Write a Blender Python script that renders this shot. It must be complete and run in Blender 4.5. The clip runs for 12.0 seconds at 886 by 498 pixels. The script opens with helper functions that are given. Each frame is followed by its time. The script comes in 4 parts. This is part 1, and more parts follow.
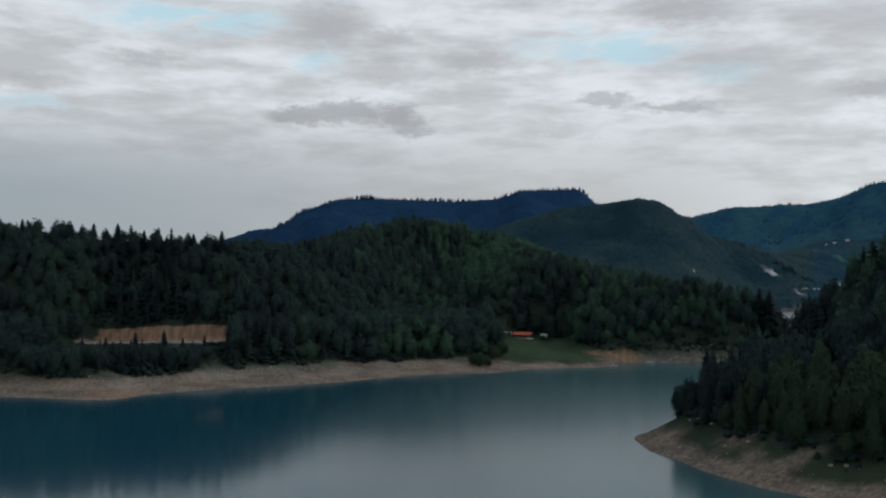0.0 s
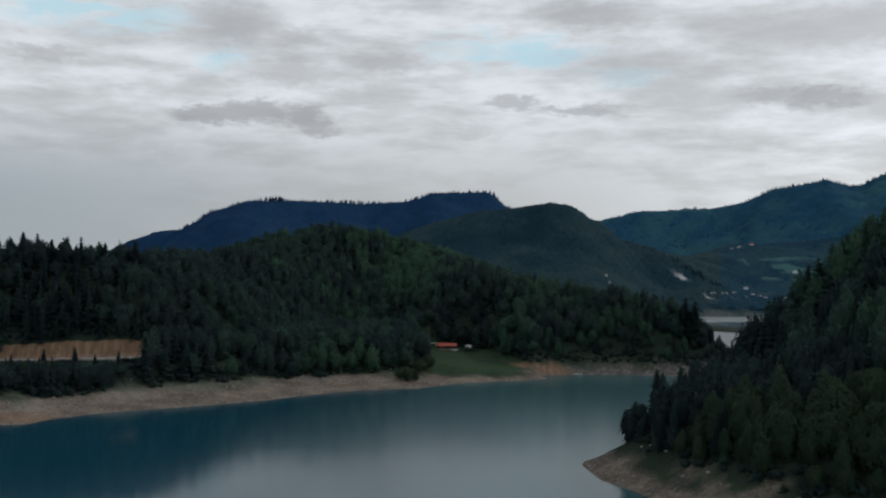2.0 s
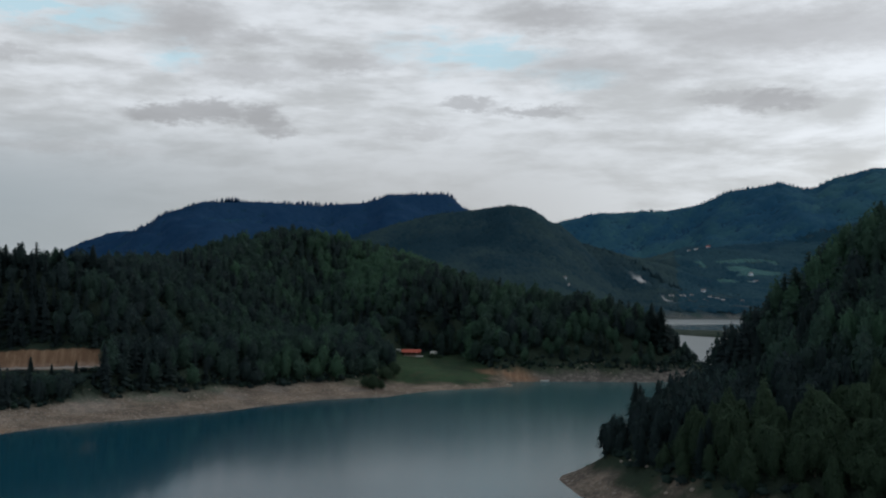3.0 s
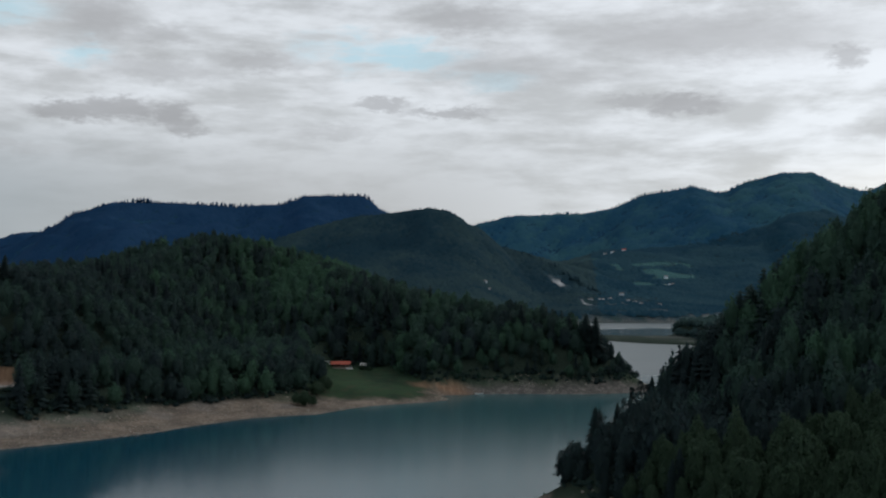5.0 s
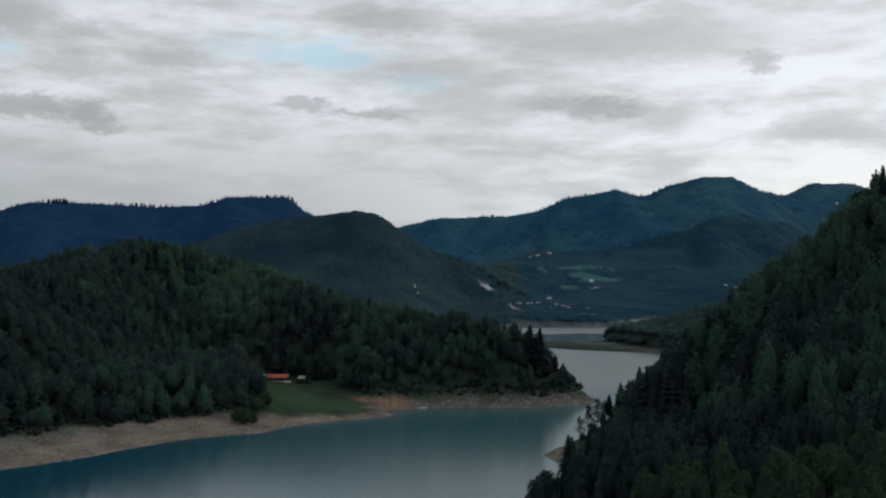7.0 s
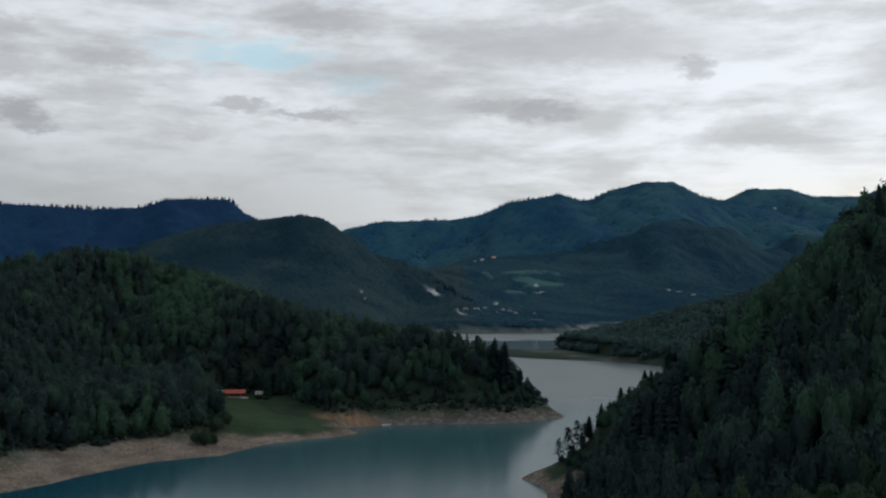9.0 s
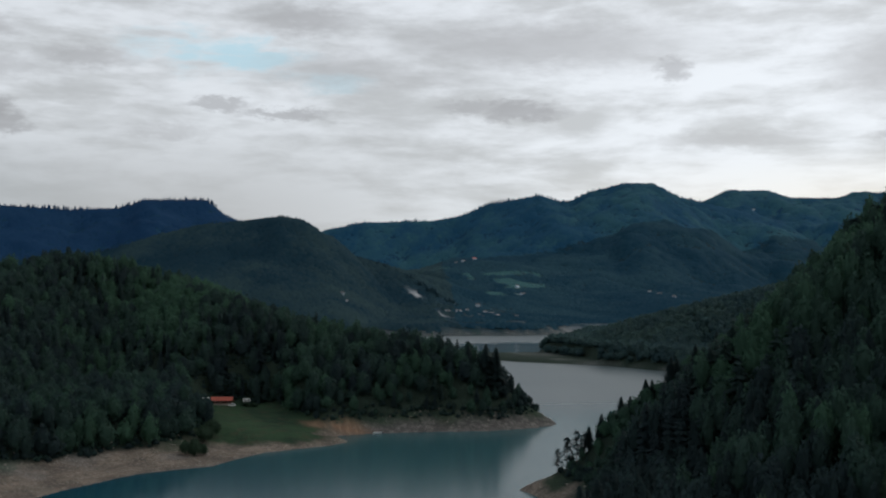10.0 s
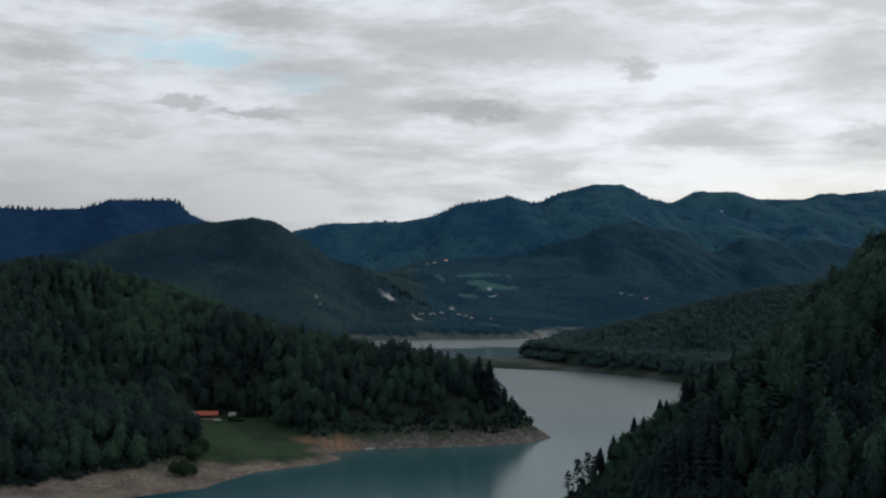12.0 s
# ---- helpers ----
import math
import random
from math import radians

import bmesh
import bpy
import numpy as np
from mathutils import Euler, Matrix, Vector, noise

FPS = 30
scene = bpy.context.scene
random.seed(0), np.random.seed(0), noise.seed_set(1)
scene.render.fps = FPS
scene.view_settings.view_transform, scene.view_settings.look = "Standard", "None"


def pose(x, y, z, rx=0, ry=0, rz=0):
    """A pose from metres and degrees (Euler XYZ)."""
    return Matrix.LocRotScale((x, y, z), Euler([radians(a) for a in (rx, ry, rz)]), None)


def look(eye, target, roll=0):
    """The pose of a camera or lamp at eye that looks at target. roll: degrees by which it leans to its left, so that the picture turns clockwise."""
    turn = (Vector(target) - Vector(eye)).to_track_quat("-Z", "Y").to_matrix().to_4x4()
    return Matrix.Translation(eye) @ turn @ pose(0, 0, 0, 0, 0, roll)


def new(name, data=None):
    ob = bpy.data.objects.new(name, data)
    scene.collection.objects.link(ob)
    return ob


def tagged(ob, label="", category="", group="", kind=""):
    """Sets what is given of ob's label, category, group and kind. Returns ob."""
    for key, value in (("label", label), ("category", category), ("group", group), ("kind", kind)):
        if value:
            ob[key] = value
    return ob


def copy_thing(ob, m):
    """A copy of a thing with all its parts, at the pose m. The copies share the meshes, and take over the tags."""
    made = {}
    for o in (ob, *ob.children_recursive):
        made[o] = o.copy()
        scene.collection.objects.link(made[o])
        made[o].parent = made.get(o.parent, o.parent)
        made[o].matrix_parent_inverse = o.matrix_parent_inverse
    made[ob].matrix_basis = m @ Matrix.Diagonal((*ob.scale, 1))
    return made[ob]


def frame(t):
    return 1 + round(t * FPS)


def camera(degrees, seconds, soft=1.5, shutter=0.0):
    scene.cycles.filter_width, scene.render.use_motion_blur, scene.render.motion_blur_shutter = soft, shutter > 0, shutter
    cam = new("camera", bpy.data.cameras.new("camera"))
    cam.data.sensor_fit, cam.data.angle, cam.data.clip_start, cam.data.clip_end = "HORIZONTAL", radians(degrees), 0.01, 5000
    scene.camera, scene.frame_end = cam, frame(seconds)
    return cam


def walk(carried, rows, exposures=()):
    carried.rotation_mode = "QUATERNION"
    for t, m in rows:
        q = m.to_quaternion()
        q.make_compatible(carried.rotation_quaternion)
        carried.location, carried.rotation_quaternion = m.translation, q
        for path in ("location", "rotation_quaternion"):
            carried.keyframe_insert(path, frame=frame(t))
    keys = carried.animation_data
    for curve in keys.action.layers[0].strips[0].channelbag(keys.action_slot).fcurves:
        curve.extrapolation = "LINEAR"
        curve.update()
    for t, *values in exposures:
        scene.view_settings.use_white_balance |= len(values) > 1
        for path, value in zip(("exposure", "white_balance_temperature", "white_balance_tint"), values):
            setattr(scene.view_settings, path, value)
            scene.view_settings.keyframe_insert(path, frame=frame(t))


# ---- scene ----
# Camera: seconds, eye, heading (degrees to the left of +y), pitch up, lean.
PATH = [
    (0.0, -0.00, 0.00, 48.00, 0.004, 1.487, 0.511),
    (0.5, -2.54, 4.44, 49.30, -1.241, 1.504, 0.519),
    (1.0, -4.92, 8.81, 50.62, -2.462, 1.532, 0.525),
    (1.5, -7.22, 13.04, 51.95, -3.629, 1.547, 0.542),
    (2.0, -9.49, 17.52, 53.31, -4.797, 1.593, 0.539),
    (2.5, -11.66, 22.00, 54.60, -5.947, 1.626, 0.535),
    (3.0, -13.92, 26.48, 56.02, -7.075, 1.663, 0.536),
    (5.0, -21.69, 45.10, 61.31, -11.547, 1.740, 0.493),
    (5.5, -23.57, 49.73, 62.65, -12.639, 1.736, 0.513),
    (6.0, -25.59, 54.27, 63.98, -13.718, 1.751, 0.525),
    (6.5, -27.70, 58.56, 65.37, -14.739, 1.781, 0.525),
    (7.0, -30.09, 62.82, 66.81, -15.640, 1.823, 0.512),
    (7.5, -32.34, 67.40, 68.32, -16.481, 1.871, 0.498),
    (9.5, -40.90, 87.05, 73.94, -19.441, 1.969, 0.606),
    (10.0, -43.03, 91.90, 75.33, -19.964, 1.979, 0.589),
    (10.5, -45.21, 96.86, 76.76, -20.431, 1.977, 0.578),
    (11.0, -47.21, 101.96, 78.14, -20.876, 1.977, 0.564),
    (11.5, -49.15, 106.88, 79.57, -21.308, 1.971, 0.593),
    (12.0, -51.23, 111.86, 81.04, -21.756, 1.977, 0.586),
]


def view(x, y, z, yaw, pitch, lean):
    return pose(x, y, z, 90 + pitch, 0, yaw) @ pose(0, 0, 0, 0, 0, lean)


cam = camera(43.81, 12.0, soft=2.15)
walk(cam, [(t, view(*row)) for t, *row in PATH])

# ---------------------------------------------------------------- world and sun
SUN_AZ, SUN_EL = 62.0, 34.0          # degrees to the right of +y, and above the horizon


def node(tree, kind, **values):
    n = tree.nodes.new(kind)
    for key, value in values.items():
        if key in n.inputs:
            n.inputs[key].default_value = value
    return n


def math_node(tree, operation, a, b=None, clamp=False):
    n = tree.nodes.new("ShaderNodeMath")
    n.operation, n.use_clamp = operation, clamp
    for socket, value in zip(n.inputs, (a, b)):
        if value is None:
            continue
        if isinstance(value, (int, float)):
            socket.default_value = value
        else:
            tree.links.new(value, socket)
    return n.outputs[0]


def blend(tree, factor, a, b, kind="MIX"):
    n = tree.nodes.new("ShaderNodeMixRGB")
    n.blend_type = kind
    for socket, value in zip(n.inputs, (factor, a, b)):
        if isinstance(value, (int, float)):
            socket.default_value = value
        elif isinstance(value, tuple):
            socket.default_value = (*value, 1)
        else:
            tree.links.new(value, socket)
    return n.outputs[0]


def ramp(tree, factor, low, high, smooth=True):
    n = tree.nodes.new("ShaderNodeMapRange")
    n.interpolation_type = "SMOOTHSTEP" if smooth else "LINEAR"
    n.inputs[1].default_value, n.inputs[2].default_value = low, high
    tree.links.new(factor, n.inputs[0])
    return n.outputs[0]


def noise_node(tree, vector, scale, detail=5.0, rough=0.55, distortion=0.0):
    n = node(tree, "ShaderNodeTexNoise", Scale=scale, Detail=detail, Roughness=rough, Distortion=distortion)
    if vector is not None:
        tree.links.new(vector, n.inputs["Vector"])
    return n.outputs[0]


def make_world():
    world = bpy.data.worlds.new("sky")
    scene.world = world
    world.use_nodes = True
    nt = world.node_tree
    nt.nodes.clear()
    out, back = nt.nodes.new("ShaderNodeOutputWorld"), nt.nodes.new("ShaderNodeBackground")
    nt.links.new(back.outputs[0], out.inputs[0])
    sky = nt.nodes.new("ShaderNodeTexSky")
    sky.sky_type, sky.sun_disc = "NISHITA", False
    sky.sun_elevation, sky.sun_rotation = radians(SUN_EL), radians(SUN_AZ)
    clear = blend(nt, 1.0, sky.outputs[0], (0.085, 0.085, 0.085), "MULTIPLY")
    way = nt.nodes.new("ShaderNodeTexCoord").outputs["Generated"]
    split = nt.nodes.new("ShaderNodeSeparateXYZ")
    nt.links.new(way, split.inputs[0])
    x, y, z = split.outputs
    up = math_node(nt, "MAXIMUM", z, 0.0)
    # the cloud deck: a level sheet seen in perspective
    deep = math_node(nt, "ADD", up, 0.16)
    deck = nt.nodes.new("ShaderNodeCombineXYZ")
    nt.links.new(math_node(nt, "DIVIDE", x, deep), deck.inputs[0])
    nt.links.new(math_node(nt, "DIVIDE", y, deep), deck.inputs[1])
    az = math_node(nt, "ARCTAN2", x, y)
    el = math_node(nt, "ARCSINE", z)
    flat = nt.nodes.new("ShaderNodeCombineXYZ")      # degrees of azimuth and height
    nt.links.new(math_node(nt, "MULTIPLY", az, 57.296), flat.inputs[0])
    nt.links.new(math_node(nt, "MULTIPLY", el, 57.296 * 2.6), flat.inputs[1])
    sheet = nt.nodes.new("ShaderNodeVectorMath")
    sheet.operation = "MULTIPLY"
    nt.links.new(flat.outputs[0], sheet.inputs[0])
    sheet.inputs[1].default_value = (0.080, 0.122, 1.0)
    wisps = noise_node(nt, sheet.outputs[0], 1.0, 8, 0.6, 0.35)
    fine = noise_node(nt, sheet.outputs[0], 2.6, 6, 0.6, 0.15)
    streaks = noise_node(nt, deck.outputs[0], 1.1, 6, 0.55, 0.2)
    white, grey = (0.720, 0.757, 0.80), (0.487, 0.506, 0.522)
    shade = math_node(nt, "ADD", math_node(nt, "MULTIPLY", wisps, 0.47), math_node(nt, "ADD", math_node(nt, "MULTIPLY", streaks, 0.16), math_node(nt, "MULTIPLY", fine, 0.37)))
    cloud = blend(nt, ramp(nt, shade, 0.42, 0.60), white, grey)
    # a duller belt over the horizon, bluish to the west
    belt = math_node(nt, "MULTIPLY", math_node(nt, "SUBTRACT", 1.0, ramp(nt, el, 0.06, 0.165)), math_node(nt, "SUBTRACT", 1.0, ramp(nt, az, 0.1, 0.5)))
    west = math_node(nt, "SUBTRACT", 1.0, ramp(nt, az, -0.38, 0.12))
    cloud = blend(nt, math_node(nt, "MULTIPLY", belt, 0.8), cloud, (0.418, 0.431, 0.447))
    cloud = blend(nt, math_node(nt, "MULTIPLY", math_node(nt, "MULTIPLY", belt, west), 0.85), cloud, (0.29, 0.345, 0.385))
    # warm glow low down on the sun's side
    glow = math_node(nt, "MULTIPLY", math_node(nt, "SUBTRACT", 1.0, ramp(nt, el, 0.06, 0.13)), ramp(nt, az, 0.38, 0.72))
    cloud = blend(nt, math_node(nt, "MULTIPLY", glow, 0.7), cloud, (0.78, 0.74, 0.66))
    # the edges of single clouds are ragged
    torn = node(nt, "ShaderNodeTexNoise", Scale=1.0, Detail=7.0, Roughness=0.66)
    nt.links.new(flat.outputs[0], torn.inputs["Vector"])
    shift = nt.nodes.new("ShaderNodeVectorMath")
    shift.operation = "MULTIPLY_ADD"
    nt.links.new(torn.outputs[1], shift.inputs[0])
    shift.inputs[1].default_value = (2.4, 4.2, 0)
    nt.links.new(flat.outputs[0], shift.inputs[2])

    def patch(spots, soft):
        """Coverage by single clouds of (azimuth, height, half width, half height, depth) in degrees."""
        total = None
        for ca, ce, wa, we, depth in spots:
            off = nt.nodes.new("ShaderNodeVectorMath")
            off.operation = "SUBTRACT"
            nt.links.new(shift.outputs[0], off.inputs[0])
            off.inputs[1].default_value = (ca + 0.9, (ce - 0.3) * 2.6 + 1.7, 0)
            size = nt.nodes.new("ShaderNodeVectorMath")
            size.operation = "MULTIPLY"
            nt.links.new(off.outputs[0], size.inputs[0])
            size.inputs[1].default_value = (1 / wa, 1 / (2.6 * we), 0)
            far = nt.nodes.new("ShaderNodeVectorMath")
            far.operation = "LENGTH"
            nt.links.new(size.outputs[0], far.inputs[0])
            one = math_node(nt, "MULTIPLY", math_node(nt, "SUBTRACT", 1.0, ramp(nt, far.outputs["Value"], 1 - soft, 1 + soft)), depth)
            total = one if total is None else math_node(nt, "MAXIMUM", total, one)
        return total

    holes = patch([(-13.0, 13.5, 4.2, 0.8, 1.0), (-6.4, 11.8, 1.2, 0.7, 0.8), (7.0, 12.2, 1.0, 1.0, 0.8), (10.2, 12.0, 2.6, 0.8, 1.0),
                   (-20.5, 8.7, 1.8, 0.4, 0.6), (14.6, 11.0, 1.5, 0.6, 0.6), (5.0, 12.4, 1.2, 0.7, 0.4)], 0.75)
    holes = math_node(nt, "MULTIPLY", holes, math_node(nt, "SUBTRACT", 1.15, ramp(nt, fine, 0.44, 0.58)), clamp=True)
    colour = blend(nt, math_node(nt, "MULTIPLY", holes, 0.85), cloud, (0.45, 0.66, 0.76))
    dull = patch([(-5.7, 13.3, 1.8, 1.1, 0.8), (-2.8, 12.7, 1.8, 0.5, 0.6), (-2.7, 11.0, 2.8, 0.6, 0.6), (2.1, 11.6, 2.1, 0.5, 0.7), (6.0, 8.1, 2.0, 0.4, 0.5),
                  (-14.9, 11.3, 2.0, 0.3, 0.6), (-20.4, 9.8, 2.2, 0.4, 0.6), (15.0, 11.6, 3.4, 0.9, 0.55), (25.5, 12.9, 7.0, 1.2, 0.75), (13.0, 14.0, 2.6, 0.7, 0.8),
                  (42.3, 11.4, 2.4, 1.6, 0.7), (34.7, 8.0, 3.4, 0.4, 0.5), (-11.9, 6.9, 4.4, 0.3, 0.4), (19.0, 11.2, 3.0, 0.6, 0.4)], 0.8)
    colour = blend(nt, dull, colour, (0.392, 0.398, 0.412))
    dark = patch([(-7.0, 8.75, 2.0, 0.45, 1.0), (-4.6, 8.95, 2.0, 0.55, 1.0), (-2.2, 8.8, 1.0, 0.6, 1.0), (-1.5, 8.2, 0.9, 0.5, 0.9), (24.2, 9.55, 2.1, 0.55, 1.0),
                  (21.6, 9.8, 1.4, 0.4, 0.7), (32.0, 11.6, 0.8, 0.5, 0.8), (8.6, 9.6, 1.5, 0.35, 0.8), (12.0, 9.2, 2.2, 0.3, 0.8), (43.4, 8.1, 1.6, 0.5, 0.7)], 0.5)
    colour = blend(nt, math_node(nt, "MULTIPLY", dark, 0.75), colour, (0.322, 0.324, 0.338))
    # a little brighter sunward; out of view overhead, dimmed to soften the top light
    sunward = nt.nodes.new("ShaderNodeVectorMath")
    sunward.operation = "DOT_PRODUCT"
    nt.links.new(way, sunward.inputs[0])
    sunward.inputs[1].default_value = (math.sin(radians(40)), math.cos(radians(40)), 0.0)
    side = ramp(nt, sunward.outputs["Value"], -0.45, 0.55)
    thick = math_node(nt, "ADD", math_node(nt, "MULTIPLY", side, 0.05), 0.95)
    thick = math_node(nt, "MULTIPLY", thick, math_node(nt, "ADD", math_node(nt, "MULTIPLY", ramp(nt, az, 0.15, 0.65), 0.16), 0.97))
    off_sun = math_node(nt, "SUBTRACT", 1.0, ramp(nt, az, -0.20, 0.35))
    dim = math_node(nt, "MULTIPLY", ramp(nt, el, 0.27, 0.75), math_node(nt, "ADD", math_node(nt, "MULTIPLY", off_sun, 0.30), 0.15))
    thick = math_node(nt, "MULTIPLY", thick, math_node(nt, "SUBTRACT", 1.0, dim))
    # above the view in the west, blue added to cool the lake's reflection
    breaks = math_node(nt, "MULTIPLY", math_node(nt, "MULTIPLY", ramp(nt, el, 0.23, 0.36), ramp(nt, fine, 0.36, 0.52)), math_node(nt, "MULTIPLY", off_sun, ramp(nt, az, -1.6, -1.0)))
    colour = blend(nt, math_node(nt, "MULTIPLY", breaks, 0.85), colour, (0.15, 0.29, 0.42))
    colour = blend(nt, 1.0, colour, thick, "MULTIPLY")
    colour = blend(nt, 0.06, colour, clear)
    nt.links.new(colour, back.inputs[0])
    back.inputs[1].default_value = 1.08


make_world()
sun = new("sun", bpy.data.lights.new("sun", "SUN"))
sun.data.energy, sun.data.angle, sun.data.color = 0.5, radians(20), (1.0, 0.93, 0.84)
sun.matrix_world = look((0, 0, 0), (-math.sin(radians(SUN_AZ)) * math.cos(radians(SUN_EL)),
                                    -math.cos(radians(SUN_AZ)) * math.cos(radians(SUN_EL)), -math.sin(radians(SUN_EL))))


# ---------------------------------------------------------------- materials
def material(name, rough=0.9):
    m = bpy.data.materials.new(name)
    m.use_nodes = True
    nt = m.node_tree
    nt.nodes.clear()
    out, skin = nt.nodes.new("ShaderNodeOutputMaterial"), nt.nodes.new("ShaderNodeBsdfPrincipled")
    nt.links.new(skin.outputs[0], out.inputs[0])
    skin.inputs["Roughness"].default_value = rough
    return m, nt, skin


def attribute(nt, name, kind="GEOMETRY"):
    n = nt.nodes.new("ShaderNodeAttribute")
    n.attribute_name, n.attribute_type = name, kind
    return n.outputs["Fac"]


def position(nt):
    return nt.nodes.new("ShaderNodeNewGeometry").outputs["Position"]


def bump(nt, skin, height, distance, strength=0.6):
    b = node(nt, "ShaderNodeBump", Strength=strength, Distance=distance)
    nt.links.new(height, b.inputs["Height"])
    nt.links.new(b.outputs[0], skin.inputs["Normal"])


def foliage(name, dark, light, per_object=False, gloss=0.15):
    """Leaves: tone runs from tree to tree, and a little from leaf clump to leaf clump."""
    m, nt, skin = material(name, 0.75)
    tone = attribute(nt, "tone", "OBJECT" if per_object else "GEOMETRY")
    clump = nt.nodes.new("ShaderNodeNewGeometry").outputs["Random Per Island"]
    mixed = math_node(nt, "ADD", math_node(nt, "MULTIPLY", tone, 0.85), math_node(nt, "MULTIPLY", clump, 0.15))
    leaf = blend(nt, mixed, dark, light)
    nt.links.new(leaf, skin.inputs["Base Color"])
    skin.inputs["Specular IOR Level"].default_value = gloss
    thin, both = nt.nodes.new("ShaderNodeBsdfTranslucent"), node(nt, "ShaderNodeMixShader", Fac=0.48)
    nt.links.new(leaf, thin.inputs["Color"])
    nt.links.new(skin.outputs[0], both.inputs[1])
    nt.links.new(thin.outputs[0], both.inputs[2])
    out = next(n for n in nt.nodes if n.bl_idname == "ShaderNodeOutputMaterial")
    nt.links.new(both.outputs[0], out.inputs[0])
    return m


def plain(name, colour, rough=0.7, metal=0.0, grain=8.0, vary=0.25):
    m, nt, skin = material(name, rough)
    n = noise_node(nt, position(nt), grain, 4)
    low = tuple(c * (1 - vary) for c in colour)
    high = tuple(min(1, c * (1 + vary)) for c in colour)
    nt.links.new(blend(nt, n, low, high), skin.inputs["Base Color"])
    skin.inputs["Metallic"].default_value = metal
    return m


def ground_material():
    m, nt, skin = material("ground", 0.95)
    p = position(nt)
    split = nt.nodes.new("ShaderNodeSeparateXYZ")
    nt.links.new(p, split.inputs[0])
    coarse, fine = noise_node(nt, p, 0.06, 6, 0.6), noise_node(nt, p, 0.5, 6, 0.65)
    # drawdown bank: pale clay and stone, faint level lines left by the sinking water
    level = nt.nodes.new("ShaderNodeCombineXYZ")
    nt.links.new(math_node(nt, "MULTIPLY", split.outputs[2], 1.6), level.inputs[2])
    nt.links.new(math_node(nt, "MULTIPLY", split.outputs[0], 0.03), level.inputs[0])
    nt.links.new(math_node(nt, "MULTIPLY", split.outputs[1], 0.03), level.inputs[1])
    lines = noise_node(nt, level.outputs[0], 1.0, 3, 0.6)
    soil = blend(nt, ramp(nt, coarse, 0.35, 0.65), (0.135, 0.108, 0.09), (0.265, 0.214, 0.172))
    soil = blend(nt, math_node(nt, "MULTIPLY", ramp(nt, lines, 0.45, 0.62), 0.45), soil, (0.15, 0.13, 0.11))
    soil = blend(nt, math_node(nt, "MULTIPLY", ramp(nt, fine, 0.50, 0.62), 0.6), soil, (0.085, 0.08, 0.065))
    soil = blend(nt, math_node(nt, "MULTIPLY", ramp(nt, noise_node(nt, p, 0.9, 5, 0.75), 0.52, 0.64), 0.6), soil, (0.44, 0.39, 0.33))
    far_soil = blend(nt, ramp(nt, fine, 0.45, 0.66), (0.085, 0.092, 0.092), (0.27, 0.265, 0.25))
    rills = noise_node(nt, p, 0.22, 5, 0.7, 1.2)
    soil = blend(nt, math_node(nt, "MULTIPLY", ramp(nt, rills, 0.53, 0.62), 0.55), soil, (0.095, 0.088, 0.078))
    soil = blend(nt, math_node(nt, "MULTIPLY", ramp(nt, split.outputs[0], 92, 122), math_node(nt, "MULTIPLY", ramp(nt, split.outputs[1], 540, 620), 0.75)), soil, blend(nt, ramp(nt, noise_node(nt, p, 0.35, 5, 0.7), 0.42, 0.66), (0.085, 0.085, 0.085), (0.25, 0.235, 0.22)))
    # bank soil greyed with distance, blended in from y 740 to 860
    soil = blend(nt, ramp(nt, split.outputs[1], 740, 860), soil, far_soil)
    run = nt.nodes.new("ShaderNodeVectorMath")
    run.operation = "MULTIPLY"
    nt.links.new(p, run.inputs[0])
    run.inputs[1].default_value = (0.45, 0.1, 0.06)
    gully = noise_node(nt, run.outputs[0], 1.0, 5, 0.6)
    clay = blend(nt, fine, (0.23, 0.135, 0.083), (0.34, 0.22, 0.145))
    clay = blend(nt, math_node(nt, "MULTIPLY", ramp(nt, gully, 0.40, 0.62), 0.5), clay, (0.17, 0.10, 0.068))
    clay = blend(nt, math_node(nt, "MULTIPLY", ramp(nt, gully, 0.52, 0.34), 0.35), clay, (0.44, 0.32, 0.23))
    grass = blend(nt, ramp(nt, coarse, 0.35, 0.65), (0.027, 0.050, 0.031), (0.044, 0.082, 0.043))
    grass = blend(nt, math_node(nt, "MULTIPLY", ramp(nt, noise_node(nt, p, 0.16, 4, 0.7), 0.50, 0.66), 0.6), grass, (0.075, 0.062, 0.042))
    floor = blend(nt, fine, (0.020, 0.034, 0.028), (0.036, 0.054, 0.038))
    # far floor and pastures: blue distance haze is put into their colours
    floor = blend(nt, attribute(nt, "far_tint"), floor, blend(nt, coarse, (0.016, 0.044, 0.062), (0.026, 0.058, 0.074)))
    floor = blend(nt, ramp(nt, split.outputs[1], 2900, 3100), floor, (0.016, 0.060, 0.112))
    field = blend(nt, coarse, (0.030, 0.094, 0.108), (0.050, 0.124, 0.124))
    rock = blend(nt, fine, (0.42, 0.43, 0.44), (0.70, 0.70, 0.70))
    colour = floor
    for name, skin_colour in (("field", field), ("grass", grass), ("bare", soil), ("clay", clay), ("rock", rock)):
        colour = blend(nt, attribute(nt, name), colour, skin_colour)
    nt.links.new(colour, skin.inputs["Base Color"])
    skin.inputs["Specular IOR Level"].default_value = 0.05
    bump(nt, skin, fine, 1.6, 0.9)
    return m


